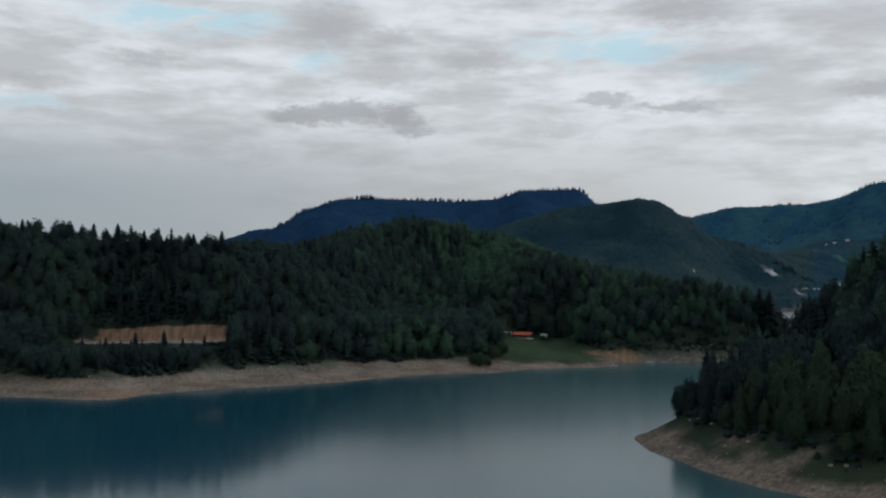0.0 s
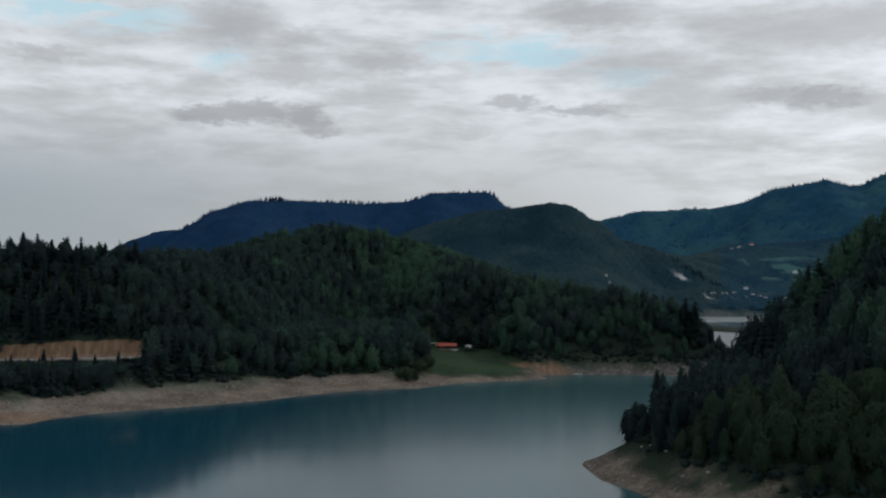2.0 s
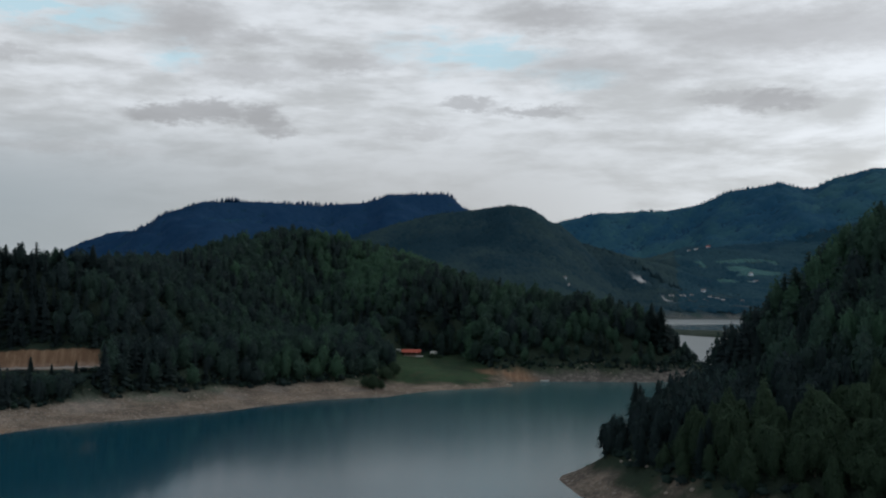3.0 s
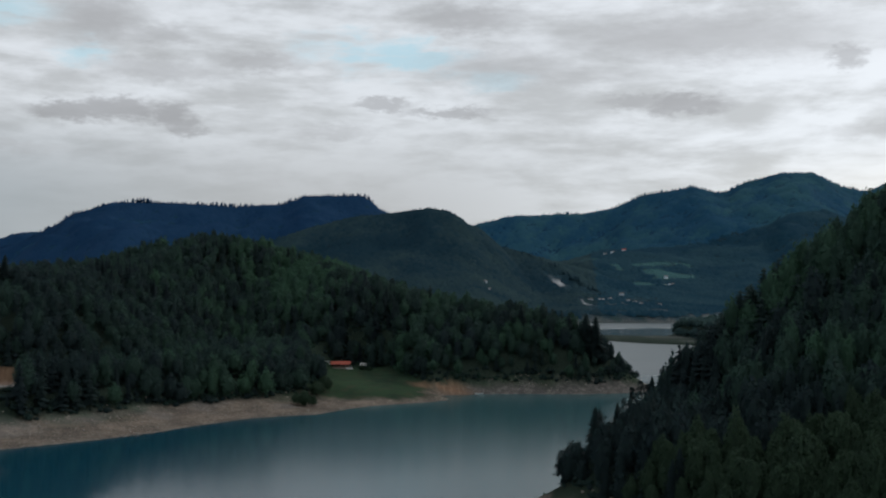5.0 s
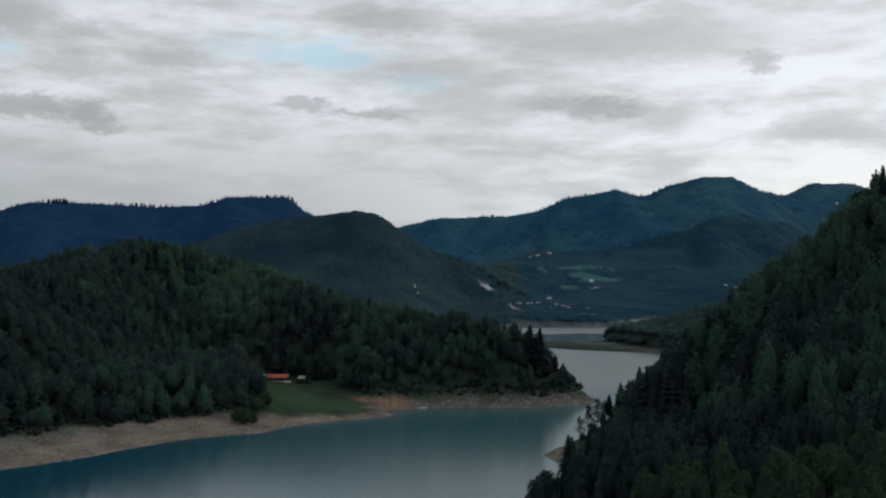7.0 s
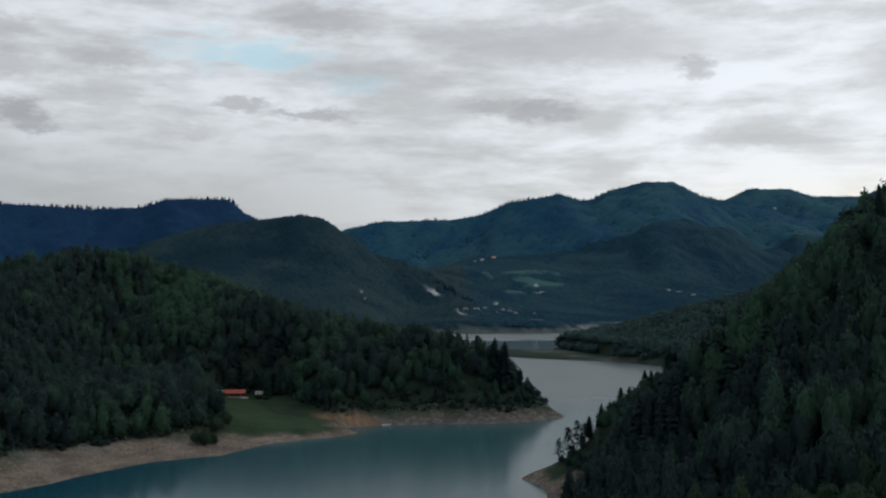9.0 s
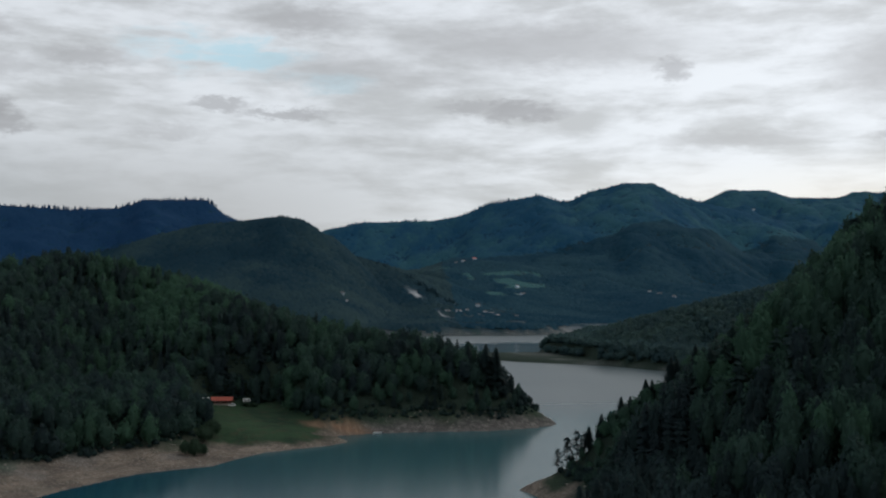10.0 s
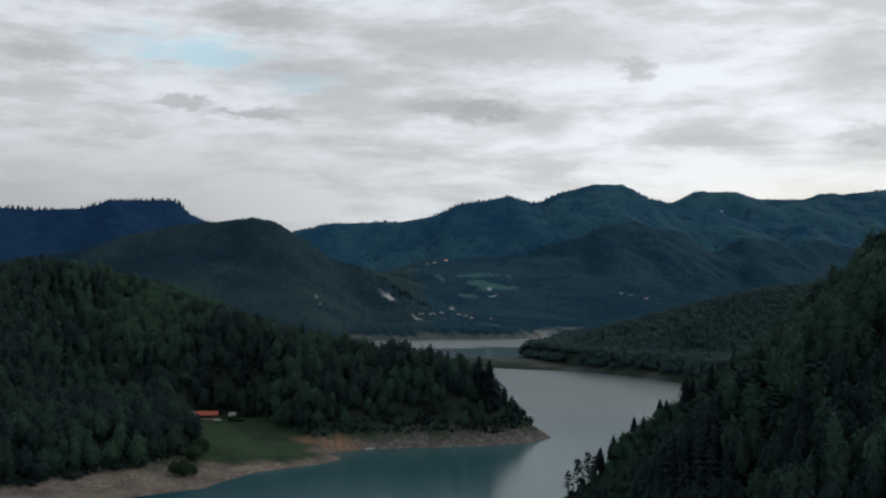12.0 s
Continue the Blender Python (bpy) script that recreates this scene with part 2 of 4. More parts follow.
def water_material():
    m, nt, skin = material("water", 0.12)
    skin.inputs["IOR"].default_value = 1.20
    p = position(nt)
    wide, small = noise_node(nt, p, 0.006, 3, 0.5), noise_node(nt, p, 0.5, 4, 0.6)
    where = nt.nodes.new("ShaderNodeSeparateXYZ")
    nt.links.new(p, where.inputs[0])
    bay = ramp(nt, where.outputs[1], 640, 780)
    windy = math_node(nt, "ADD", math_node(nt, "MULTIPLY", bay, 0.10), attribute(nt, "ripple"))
    # body colour pales eastward and in the bay, in place of brighter sky reflection
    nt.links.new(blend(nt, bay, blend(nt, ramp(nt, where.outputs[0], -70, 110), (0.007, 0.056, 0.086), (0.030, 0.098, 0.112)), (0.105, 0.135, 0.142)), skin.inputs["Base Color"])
    nt.links.new(math_node(nt, "ADD", math_node(nt, "MULTIPLY", ramp(nt, wide, 0.35, 0.65), 0.02), windy), skin.inputs["Roughness"])
    bump(nt, skin, small, 0.10, 0.15)
    return m


M_GROUND, M_WATER = ground_material(), water_material()
M_LEAF = foliage("broad_leaves", (0.030, 0.050, 0.057), (0.068, 0.148, 0.094))
M_NEEDLE = foliage("needles", (0.026, 0.044, 0.050), (0.044, 0.082, 0.072))
# bay to mountain woods: blue distance haze is put into the leaf colours
M_BAY = foliage("hazed_bay_leaves", (0.042, 0.086, 0.098), (0.080, 0.140, 0.124))
M_FAR = foliage("hazed_hill_woods", (0.022, 0.064, 0.096), (0.062, 0.114, 0.124), False, 0.02)
M_VALE = foliage("hazed_valley_woods", (0.020, 0.076, 0.124), (0.044, 0.114, 0.152), False, 0.02)
M_BLUE = foliage("hazed_spruce_woods", (0.021, 0.074, 0.170), (0.031, 0.092, 0.196), False, 0.02)
M_TEAL = foliage("hazed_mountain_woods", (0.028, 0.116, 0.214), (0.066, 0.186, 0.232), False, 0.02)
M_TREE_LEAF = foliage("tree_leaves", (0.030, 0.044, 0.045), (0.104, 0.205, 0.086), True)
M_TREE_NEEDLE = foliage("tree_needles", (0.022, 0.038, 0.044), (0.040, 0.076, 0.066), True)
M_BARK = plain("bark", (0.05, 0.04, 0.032), 0.9, 0, 3.0)

# ---------------------------------------------------------------- the lie of the land
WEST_SHORE = [(-600, 250), (-300, 395), (-215, 432), (-171, 430), (-148, 425), (-136, 422), (-125, 423), (-119, 440), (-107, 455),
              (-97, 464), (-80, 476), (-62, 488), (-43, 505), (-34, 517), (-18, 533), (-5, 546), (10, 552), (25, 556), (36, 570), (53, 588), (70, 595), (84, 600), (100, 612.5), (90, 625),
              (100, 633.5), (119, 637), (148, 635), (177, 630), (205, 634), (226, 645), (233, 668), (226, 720), (222, 800),
              (250, 900), (300, 1000), (340, 1100), (345, 1300), (370, 1500), (400, 1690)]
NORTH_SHORE = [(457, 1686), (520, 1680), (600, 1697), (660, 1690), (723, 1700), (790, 1740), (840, 1720), (760, 1630), (679, 1530), (610, 1400),
               (528, 1285), (480, 1238), (432, 1245), (385, 1285), (372, 1240), (395, 1160), (413, 1123), (442, 1093), (479, 1047), (497, 975),
               (493, 899)]
EAST_SHORE = [(470, 800), (400, 700), (325, 592), (240, 534), (178, 487), (126, 471), (127, 457), (124, 442), (115, 422), (102, 399), (88, 373), (76, 355), (67, 347), (60.5, 341), (58, 334), (58, 310),
              (63, 294), (66, 277), (74, 256), (85, 240), (110, 190), (160, 100), (250, -50), (400, -300), (300, -700), (-200, -800),
              (-700, -400), (-800, 0)]
LAKE = np.array(WEST_SHORE + NORTH_SHORE + EAST_SHORE, float)


def lattice(ix, iy, seed):
    h = (ix.astype(np.int64) * 374761393 + iy.astype(np.int64) * 668265263 + seed * 974634717) & 0x7FFFFFFF
    h = ((h ^ (h >> 13)) * 1274126177) & 0x7FFFFFFF
    return ((h ^ (h >> 16)) & 0xFFFF) / 65535.0


def rough(x, y, size, seed, octaves=4):
    """Fractal value noise between about -1 and 1, of features that large."""
    total, amount, weight = 0.0, 1.0, 0.0
    for k in range(octaves):
        u, v = x / size * 2**k + 17.3 * k, y / size * 2**k - 9.1 * k
        ix, iy = np.floor(u), np.floor(v)
        fx, fy = u - ix, v - iy
        fx, fy = fx * fx * (3 - 2 * fx), fy * fy * (3 - 2 * fy)
        a, b = lattice(ix, iy, seed + k), lattice(ix + 1, iy, seed + k)
        c, d = lattice(ix, iy + 1, seed + k), lattice(ix + 1, iy + 1, seed + k)
        total = total + amount * ((a * (1 - fx) + b * fx) * (1 - fy) + (c * (1 - fx) + d * fx) * fy - 0.5) * 2
        weight += amount
        amount *= 0.5
    return total / weight * 1.6


def flanks(x, y, crest, slope, top):
    """Distance to a crest, an open run of points, and the height of the hill that falls away from it on all sides."""
    best, high = np.full(x.shape, 1e9), np.full(x.shape, -1e9)
    for n, ((ax, ay, az), (bx, by, bz)) in enumerate(zip(crest, crest[1:])):
        dx, dy = bx - ax, by - ay
        run = math.hypot(dx, dy)
        along = ((x - ax) * dx + (y - ay) * dy) / run
        s = np.clip(along / run, 0, 1)
        over, off = np.abs(along - s * run), np.abs((x - ax) * dy - (y - ay) * dx) / run
        # the two ends fall away steeply, the joints between are rounded
        end = ((along < 0) & (n == 0)) | ((along > run) & (n == len(crest) - 2))
        side = np.where(end | (ay < 1200), off, np.hypot(off, over * 0.9 / slope))
        drop = np.where(end | (ay < 1200), 0.9 * over, 0.0)
        high = np.maximum(high, az + s * (bz - az) - slope * (np.sqrt(side * side + top * top) - top) - drop)
        best = np.minimum(best, np.hypot(over, off))
    return best, high


def shore_distance(x, y):
    """Metres inland from the water's edge; negative on the lake."""
    ring = np.vstack([LAKE, LAKE[:1]])
    best, inside = np.full(x.shape, 1e9), np.zeros(x.shape, bool)
    for (ax, ay), (bx, by) in zip(ring, ring[1:]):
        dx, dy = bx - ax, by - ay
        s = np.clip(((x - ax) * dx + (y - ay) * dy) / (dx * dx + dy * dy), 0, 1)
        best = np.minimum(best, np.hypot(x - ax - s * dx, y - ay - s * dy))
        if ay != by:
            inside ^= ((ay > y) != (by > y)) & (x < dx * (y - ay) / dy + ax)
    return np.where(inside, -best, best)


# Crests of the hills: points of (x, y, height), slope of the flanks, roundness of the top.
HILLS = [
    ([(-700, 520, 78), (-268, 598, 63), (-200, 596, 62.5), (-155, 600, 59.5), (-118, 630, 57), (-100, 720, 56), (-70, 840, 68), (-26, 945, 88)], 0.74, 12),
    ([(-420, 1000, 60), (-200, 960, 58), (-112, 940, 66), (-75, 938, 79), (-26, 945, 88), (10, 935, 82), (45, 915, 72), (60, 840, 60),
      (85, 770, 50), (120, 735, 42), (160, 705, 36), (203, 680, 31), (226, 666, 22)], 0.42, 14),
    ([(900, -200, 170), (420, 180, 150), (300, 330, 120), (240, 410, 100), (330, 520, 100), (600, 640, 120), (1200, 800, 170)], 0.55, 20),
    ([(300, 330, 120), (240, 348, 104), (193, 356, 84), (168, 361, 67), (140, 372, 44)], 0.8, 10),
    ([(512, 1170, 12), (540, 1162, 28), (613, 1118, 52), (704, 1092, 75), (786, 1062, 85), (900, 1020, 95), (1150, 970, 112), (1800, 1000, 170)], 0.32, 20),
    ([(-300, 2380, 90), (75, 2293, 135), (162, 2271, 167), (249, 2249, 189), (315, 2233, 195), (392, 2213, 207), (419, 2207, 203), (447, 2201, 183),
      (480, 2193, 169), (520, 2180, 134), (575, 2110, 112), (600, 2040, 92), (630, 1985, 62), (660, 1930, 34)], 0.36, 15),
    ([(-1400, 4100, 120), (-900, 3850, 100), (-651, 3798, 172), (-554, 3797, 225), (-477, 3795, 271), (-360, 3794, 311), (-165, 3794, 313),
      (29, 3795, 305), (185, 3794, 314), (263, 3794, 346), (458, 3793, 351), (517, 3795, 307), (614, 3796, 271), (800, 3750, 242)], 0.40, 20),
    ([(700, 3740, 227), (824, 3701, 252), (931, 3663, 275), (1073, 3612, 290), (1181, 3574, 293), (1270, 3542, 307), (1358, 3509, 352), (1519, 3451, 382),
      (1600, 3424, 358)], 0.38, 20),
    ([(1600, 3424, 358), (1680, 3394, 397), (1786, 3355, 427), (1876, 3324, 428), (1966, 3293, 381), (2038, 3269, 363), (2300, 3200, 307)], 0.38, 20),
    ([(2200, 3800, 407), (2369, 3766, 416), (2450, 3732, 457), (2593, 3675, 458), (2676, 3643, 430), (2881, 3561, 433), (3003, 3511, 456),
      (3142, 3455, 473), (3600, 3100, 477)], 0.36, 20),
    ([(-1300, 4790, 120), (-1060, 4770, 150), (-1002, 4760, 172), (-940, 4750, 200), (-850, 4745, 232), (-765, 4740, 254), (-500, 4735, 260), (-200, 4740, 230)], 0.40, 20),
    ([(820, 2700, 100), (930, 2740, 128), (1010, 2770, 146), (1120, 2820, 140), (1260, 2920, 150)], 0.17, 120),
]


def land(x, y):
    """Height of the ground, with the distance from the shore."""
    d = shore_distance(x, y)
    wobble = rough(x, y, 140, 3, 4)
    valley = np.clip((x - 150) / 500, 0, 1)
    valley = valley * valley * (3 - 2 * valley) * np.clip(1 - (x - 0.40 * y) / (0.10 * y + 1), 0.18, 1)
    rise = 14 + 0.085 * np.clip(y - 1780, 0, 1000) * valley
    high = rise
    folds = rough(x, y, 480, 13, 3)
    high = high + 16 * (folds + 0.2) * np.clip((y - 1900) / 300, 0, 1)
    ravines = (22 * rough(x, y, 150, 15, 3) + 26 * rough(x, y, 330, 17, 2)) * np.clip((y - 1850) / 200, 0, 1)
    for crest, slope, top in HILLS:
        far, hill = flanks(x, y, crest, slope, top)
        spurs = np.clip(far / 60, 0, 1) * np.clip(hill / 80, 0.25, 2.2)
        lift = hill + spurs * 7 * wobble + 46 * folds * np.clip((far - 40) / 300, 0, 1) * np.clip((y - 1700) / 500, 0, 1)
        if slope > 0.3:
            lift = lift + ravines * np.clip((far - 25) / 120, 0, 1)
        soft = 0.01 + (26 + 34 * np.clip((190 - high) / 60, 0, 1)) * np.clip((y - 1750) / 300, 0, 1)
        high = np.maximum(high, lift) + soft * 0.25 * np.clip(1 - np.abs(high - lift) / soft, 0, 1) ** 2
    steep = 0.80 + 0.30 * (x > 50) * np.clip((y - 330) / 25, 0, 1) * np.clip((500 - y) / 30, 0, 1)
    tip = np.clip((x - 105) / 10, 0, 1) * np.clip((y - 425) / 15, 0, 1) * np.clip((500 - y) / 15, 0, 1)
    bank = np.where(d < 14, 0.6 * d, 8.4 + steep * (d - 14)) + 0.3 * tip * np.clip(d, 0, 14)
    # the western shore is a long flat beach, laid bare by the low water
    beach = np.where(d < 20, 0.10 * d, np.where(d < 36, 2.0 + 0.25 * (d - 20), 6.0 + 0.85 * (d - 36)))
    gentle = np.clip((78 - x) / 40, 0, 1) * np.clip((700 - y) / 60, 0, 1) * np.clip((y - 0.3 * x - 200) / 60, 0, 1)
    bank = bank + (beach - bank) * gentle
    bank = bank * (1 + 0.16 * rough(x, y, 22, 8, 3) * np.clip(d / 8, 0, 1))
    # low spit across the bay
    spit = np.clip((512 - x) / 20, 0, 1) * np.clip((x - 352) / 10, 0, 1) * np.clip((y - 1040) / 30, 0, 1) * np.clip((1380 - y) / 30, 0, 1)
    bank = np.minimum(bank, 900 * (1 - spit) + 2.6 + 0.02 * d)
    # the meadow by the cove lies low
    low = np.exp(-(((x - 58) / 40) ** 2 + ((y - 646) / 92) ** 2) ** 6)
    bank = np.minimum(bank, 8.6 * (1 - np.exp(-np.maximum(d, 0) / 24)) + 0.012 * d + 0.8 * d * (1 - low))
    h = np.minimum(high, bank)
    # the lower eastern slope is sunk to fit its outline in the camera's view
    outline_dip = np.clip((x - 126) / 14, 0, 1) * np.clip((208 - x) / 22, 0, 1) * np.clip((y - 402) / 14, 0, 1) * np.clip((500 - y) / 14, 0, 1)
    h = h - 3.4 * outline_dip * np.clip((d - 3) / 10, 0, 1)
    # level bench with a road below a clay cut
    bench = np.clip((x + 192) / 16, 0, 1) * np.clip((-90 - x) / 16, 0, 1) * np.clip((640 - y) / 60, 0, 1)
    wall = 8.5 + np.clip((y - 490) / 45, 0, 1) * (6.6 + 0.018 * (x + 141)) + np.clip((y - 547) / 5.0, 0, 1) * (5.7 + 0.032 * np.clip(x + 160, -30, 40) + 0.3 * rough(x, y * 0 + 3, 14, 27, 3)) + np.clip(y - 552, 0, 400) * 0.8
    back = np.clip((y - 556) / 50, 0, 1)
    carved = np.where(y > 530, wall * (1 - back) + np.minimum(h, wall) * back, np.minimum(h, wall))
    h = np.where(bench > 0, h + (carved - h) * bench, h)
    h = np.where(d < 0, -np.minimum(0.35 * -d, 14), h)
    return h, d


# Pastures on the far valley side: middle, half width and half depth.
PASTURES = [(928, 2600, 14, 46), (1036, 2590, 60, 24), (1040, 2506, 78, 38), (942, 2380, 44, 40), (985, 2455, 30, 14), (1110, 2610, 26, 16), (890, 2690, 34, 22)]


def is_field(x, y, h):
    """Pastures with frayed edges, cut up by hedges."""
    fray = rough(x, y, 42, 31, 3)
    inside = np.zeros(x.shape, bool)
    for cx, cy, wx, wy in PASTURES:
        inside |= ((x - cx) / wx) ** 4 + ((y - cy) / wy) ** 4 < 1 + 1.1 * fray
    hedge = np.abs(rough(x, y, 75, 33, 2)) < 0.07
    return inside & ~hedge


def make_mesh(name, verts, faces, mats=()):
    """A mesh from arrays; faces are rows of three or four."""
    me = bpy.data.meshes.new(name)
    n, k = faces.shape
    me.vertices.add(len(verts))
    me.vertices.foreach_set("co", np.asarray(verts, np.float32).ravel())
    me.loops.add(n * k)
    me.loops.foreach_set("vertex_index", faces.astype(np.int32).ravel())
    me.polygons.add(n)
    me.polygons.foreach_set("loop_start", np.arange(0, n * k, k, dtype=np.int32))
    me.update(calc_edges=True)
    for m in mats:
        me.materials.append(m)
    return me


def put_values(me, name, values):
    me.attributes.new(name, "FLOAT", "POINT").data.foreach_set("value", np.asarray(values, np.float32))


def mud_flats(x, y):
    """Pale flats at the head of the bay."""
    return np.exp(-(((x - 815 - 0.95 * (y - 1752)) / 42) ** 2 + ((y - 1762) / 60) ** 2) ** 2)


CENTRE = np.array([-20.0, 60.0])


def build_ground():
    az = np.radians(np.concatenate([np.arange(-180, -45, 3.0), np.arange(-45, 75, 0.25), np.arange(75, 180, 3.0)]))
    r = np.concatenate([[1, 30, 60, 90], 110 * np.exp(np.arange(0, math.log(4780 / 110), 0.0085)), [4850], np.arange(484, 524, 1.0)])
    r = np.sort(r)
    a, rr = np.meshgrid(az, r)
    x, y = CENTRE[0] + rr * np.sin(a), CENTRE[1] + rr * np.cos(a)
    h, d = land(x, y)
    n, m = len(r), len(az)
    i, j = np.meshgrid(np.arange(n - 1), np.arange(m), indexing="ij")
    k = (j + 1) % m
    faces = np.stack([i * m + j, i * m + k, (i + 1) * m + k, (i + 1) * m + j], -1).reshape(-1, 4)
    me = make_mesh("ground", np.stack([x, y, h], -1).reshape(-1, 3), faces[:, ::-1], [M_GROUND])
    me.polygons.foreach_set("use_smooth", np.ones(len(faces), bool))
    fray = rough(x, y, 18, 21, 4)
    bare = np.clip((7.6 - 1.3 * (x < 50) * (y < 640) + 1.6 * fray + 2.5 * (x > 40) * (y < 400) - h) / 1.5, 0, 1)
    meadow = np.exp(-(((x - 58) / 34) ** 2 + ((y - 640) / 72) ** 2) ** 3)
    grass = np.clip(meadow * 1.6 * np.clip((h - 1.6 - 1.2 * fray) / 1.0, 0, 1), 0, 1)
    weeds = np.clip(0.25 + 1.0 * fray + 0.13 * (h - 4.5), 0, 0.85) * np.clip((h - 2.0) / 2.5, 0, 1) * (d < 52)
    steep = (x > 40) & (y < 480)
    # weathered rock breaks through the upper beach
    crag = np.clip(0.2 + 1.6 * rough(x, y, 26, 35, 4), 0, 0.8) * (d > 16) * (x < 60) * (y < 640)
    weeds = np.where(steep, np.clip(0.66 + 1.4 * rough(x, y, 13, 25, 4) + 0.10 * (h - 3), 0, 0.95) * np.clip((h - 2.4 - fray) / 1.6, 0, 1), weeds)
    weeds = np.where(y > 800, np.clip(weeds + 0.3, 0, 0.9), weeds)
    bay = (y > 800) & (y < 1450)
    bare = np.where(bay, bare * np.clip(0.30 + 1.3 * rough(x, y, 46, 57, 3), 0.08, 0.9), bare)
    bare = bare * (1 - grass)
    flat = np.exp(-(((x + 152) / 17) ** 2 + ((y - 434) / 7) ** 2) ** 2) * np.clip(0.5 + 1.5 * rough(x, y, 9, 59, 3), 0, 0.9)
    grass = np.maximum(grass, flat)
    bare = bare * (1 - 0.7 * flat)
    clay = np.exp(-(((x - 98) / 19) ** 2 + ((y - 642.5 + 0.35 * (x - 98)) / (6.5 + 2 * fray)) ** 2) ** 2)
    clay = clay * np.clip((5.6 + 1.2 * fray - h) / 1.5, 0, 1)
    clay = np.maximum(clay, np.exp(-(((x + 128) / 16) ** 2 + ((y - 436) / 11) ** 2) ** 2) * 0.55)
    cut = (np.abs(x + 140) < 32) & (y > 546.6) & (y < 553)
    lane = (np.abs(x + 140) < 37) & (y > 537) & (y <= 546.6)
    clay = np.where(cut, 0.8, clay)
    bare = np.where((np.abs(x + 141) < 37) & (y > 533) & (y < 548), 1, bare)
    scar = np.exp(-(((x - 588 + 0.45 * (y - 1984)) / (9 + 4 * fray)) ** 2 + ((y - 1984) / 12) ** 2) ** 2)
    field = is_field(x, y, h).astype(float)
    # pale yards and tracks between the village houses
    yards = np.zeros(x.shape)
    for cx, cy, wide in ((640, 1908, 20), (655, 1914, 14), (612, 1898, 12), (690, 1930, 12), (740, 1872, 10), (716, 1912, 14), (986, 2386, 14), (745, 1825, 16), (690, 1890, 14), (640, 1870, 12)):
        yards = np.maximum(yards, np.exp(-(((x - cx) / wide) ** 2 + ((y - cy) / 7) ** 2)) * np.clip(0.45 + 1.3 * fray, 0, 0.75))
    flats = mud_flats(x, y) * np.clip(0.1 + 2.0 * rough(x * 0.22, y, 15, 87, 3), 0, 1)
    sand = np.clip((7 + 7 * fray - h) / 3, 0, 1) * (y > 1500)
    for name, values in (("bare", np.clip(np.maximum(bare * (1 - weeds), 0.7 * sand * np.clip(0.5 + 1.6 * rough(x, y, 40, 29, 3), 0.1, 1)), 0, 1)), ("grass", np.maximum(grass, weeds * bare * np.where(steep | (y > 800), 0.42, 1))), ("clay", clay),
                         ("far_tint", np.clip((y - 1250) / 200, 0, 1)), ("rock", np.clip(scar * 1.5 + 0.4 * fray * scar + yards + 0.30 * lane + 0.12 * crag * bare * (1 - meadow) + 0.4 * flats, 0, 1)), ("field", field)):
        put_values(me, name, values.ravel())
    return tagged(new("ground", me), "forest floor, meadow and bare clay banks round the reservoir", "ground", kind="structure")


build_ground()


def build_water():
    az = np.radians(np.concatenate([np.arange(-180, -50, 5.0), np.arange(-50, 75, 0.5), np.arange(75, 180, 5.0)]))
    r = np.concatenate([[1, 50, 100], 130 * np.exp(np.arange(0.02, math.log(2600 / 130), 0.02))])
    a, rr = np.meshgrid(az, r)
    x, y = CENTRE[0] + rr * np.sin(a), CENTRE[1] + rr * np.cos(a)
    n, m = len(r), len(az)
    i, j = np.meshgrid(np.arange(n - 1), np.arange(m), indexing="ij")
    k = (j + 1) % m
    faces = np.stack([i * m + j, i * m + k, (i + 1) * m + k, (i + 1) * m + j], -1).reshape(-1, 4)
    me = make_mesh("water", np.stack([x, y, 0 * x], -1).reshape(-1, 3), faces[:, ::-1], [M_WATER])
    me.polygons.foreach_set("use_smooth", np.ones(len(faces), bool))
    # a breeze ruffles the open water; the western arm and the strip behind the spit lie calm
    calm = np.clip((y - 1240) / 40, 0, 1) * np.clip((1470 - y + 40 * rough(x, y, 90, 19, 2)) / 30, 0, 1)
    put_values(me, "ripple", (0.085 + 0.09 * np.clip((x + 60) / 120, 0, 1) - 0.18 * calm).ravel())
    tagged(new("water", me), "calm teal reservoir water mirroring the cloudy sky", "water", kind="structure")


build_water()

# ---------------------------------------------------------------- woods
RNG = np.random.default_rng(7)


def ball(rings, sides, rng, jag):
    """A lumpy closed blob of unit size standing on z = 0, as verts and triangles."""
    verts, faces = [(0, 0, 0)], []
    for i in range(rings):
        t = (i + 1) / (rings + 1)
        w = math.sin(math.pi * t)
        for j in range(sides):
            a = 2 * math.pi * (j + 0.5 * (i % 2)) / sides
            s = w * (1 + jag * rng.uniform(-1, 1))
            verts.append((s * math.cos(a), s * math.sin(a), 1 - math.cos(math.pi * t) + jag * 0.4 * rng.uniform(-1, 1)))
    verts.append((0, 0, 2.0))
    for j in range(sides):
        k = (j + 1) % sides
        faces.append((0, 1 + k, 1 + j))
        for i in range(rings - 1):
            p = 1 + i * sides
            faces += [(p + j, p + k, p + sides + j), (p + k, p + sides + k, p + sides + j)]
        p = 1 + (rings - 1) * sides
        faces.append((p + j, p + k, len(verts) - 1))
    return np.array(verts, float), np.array(faces)


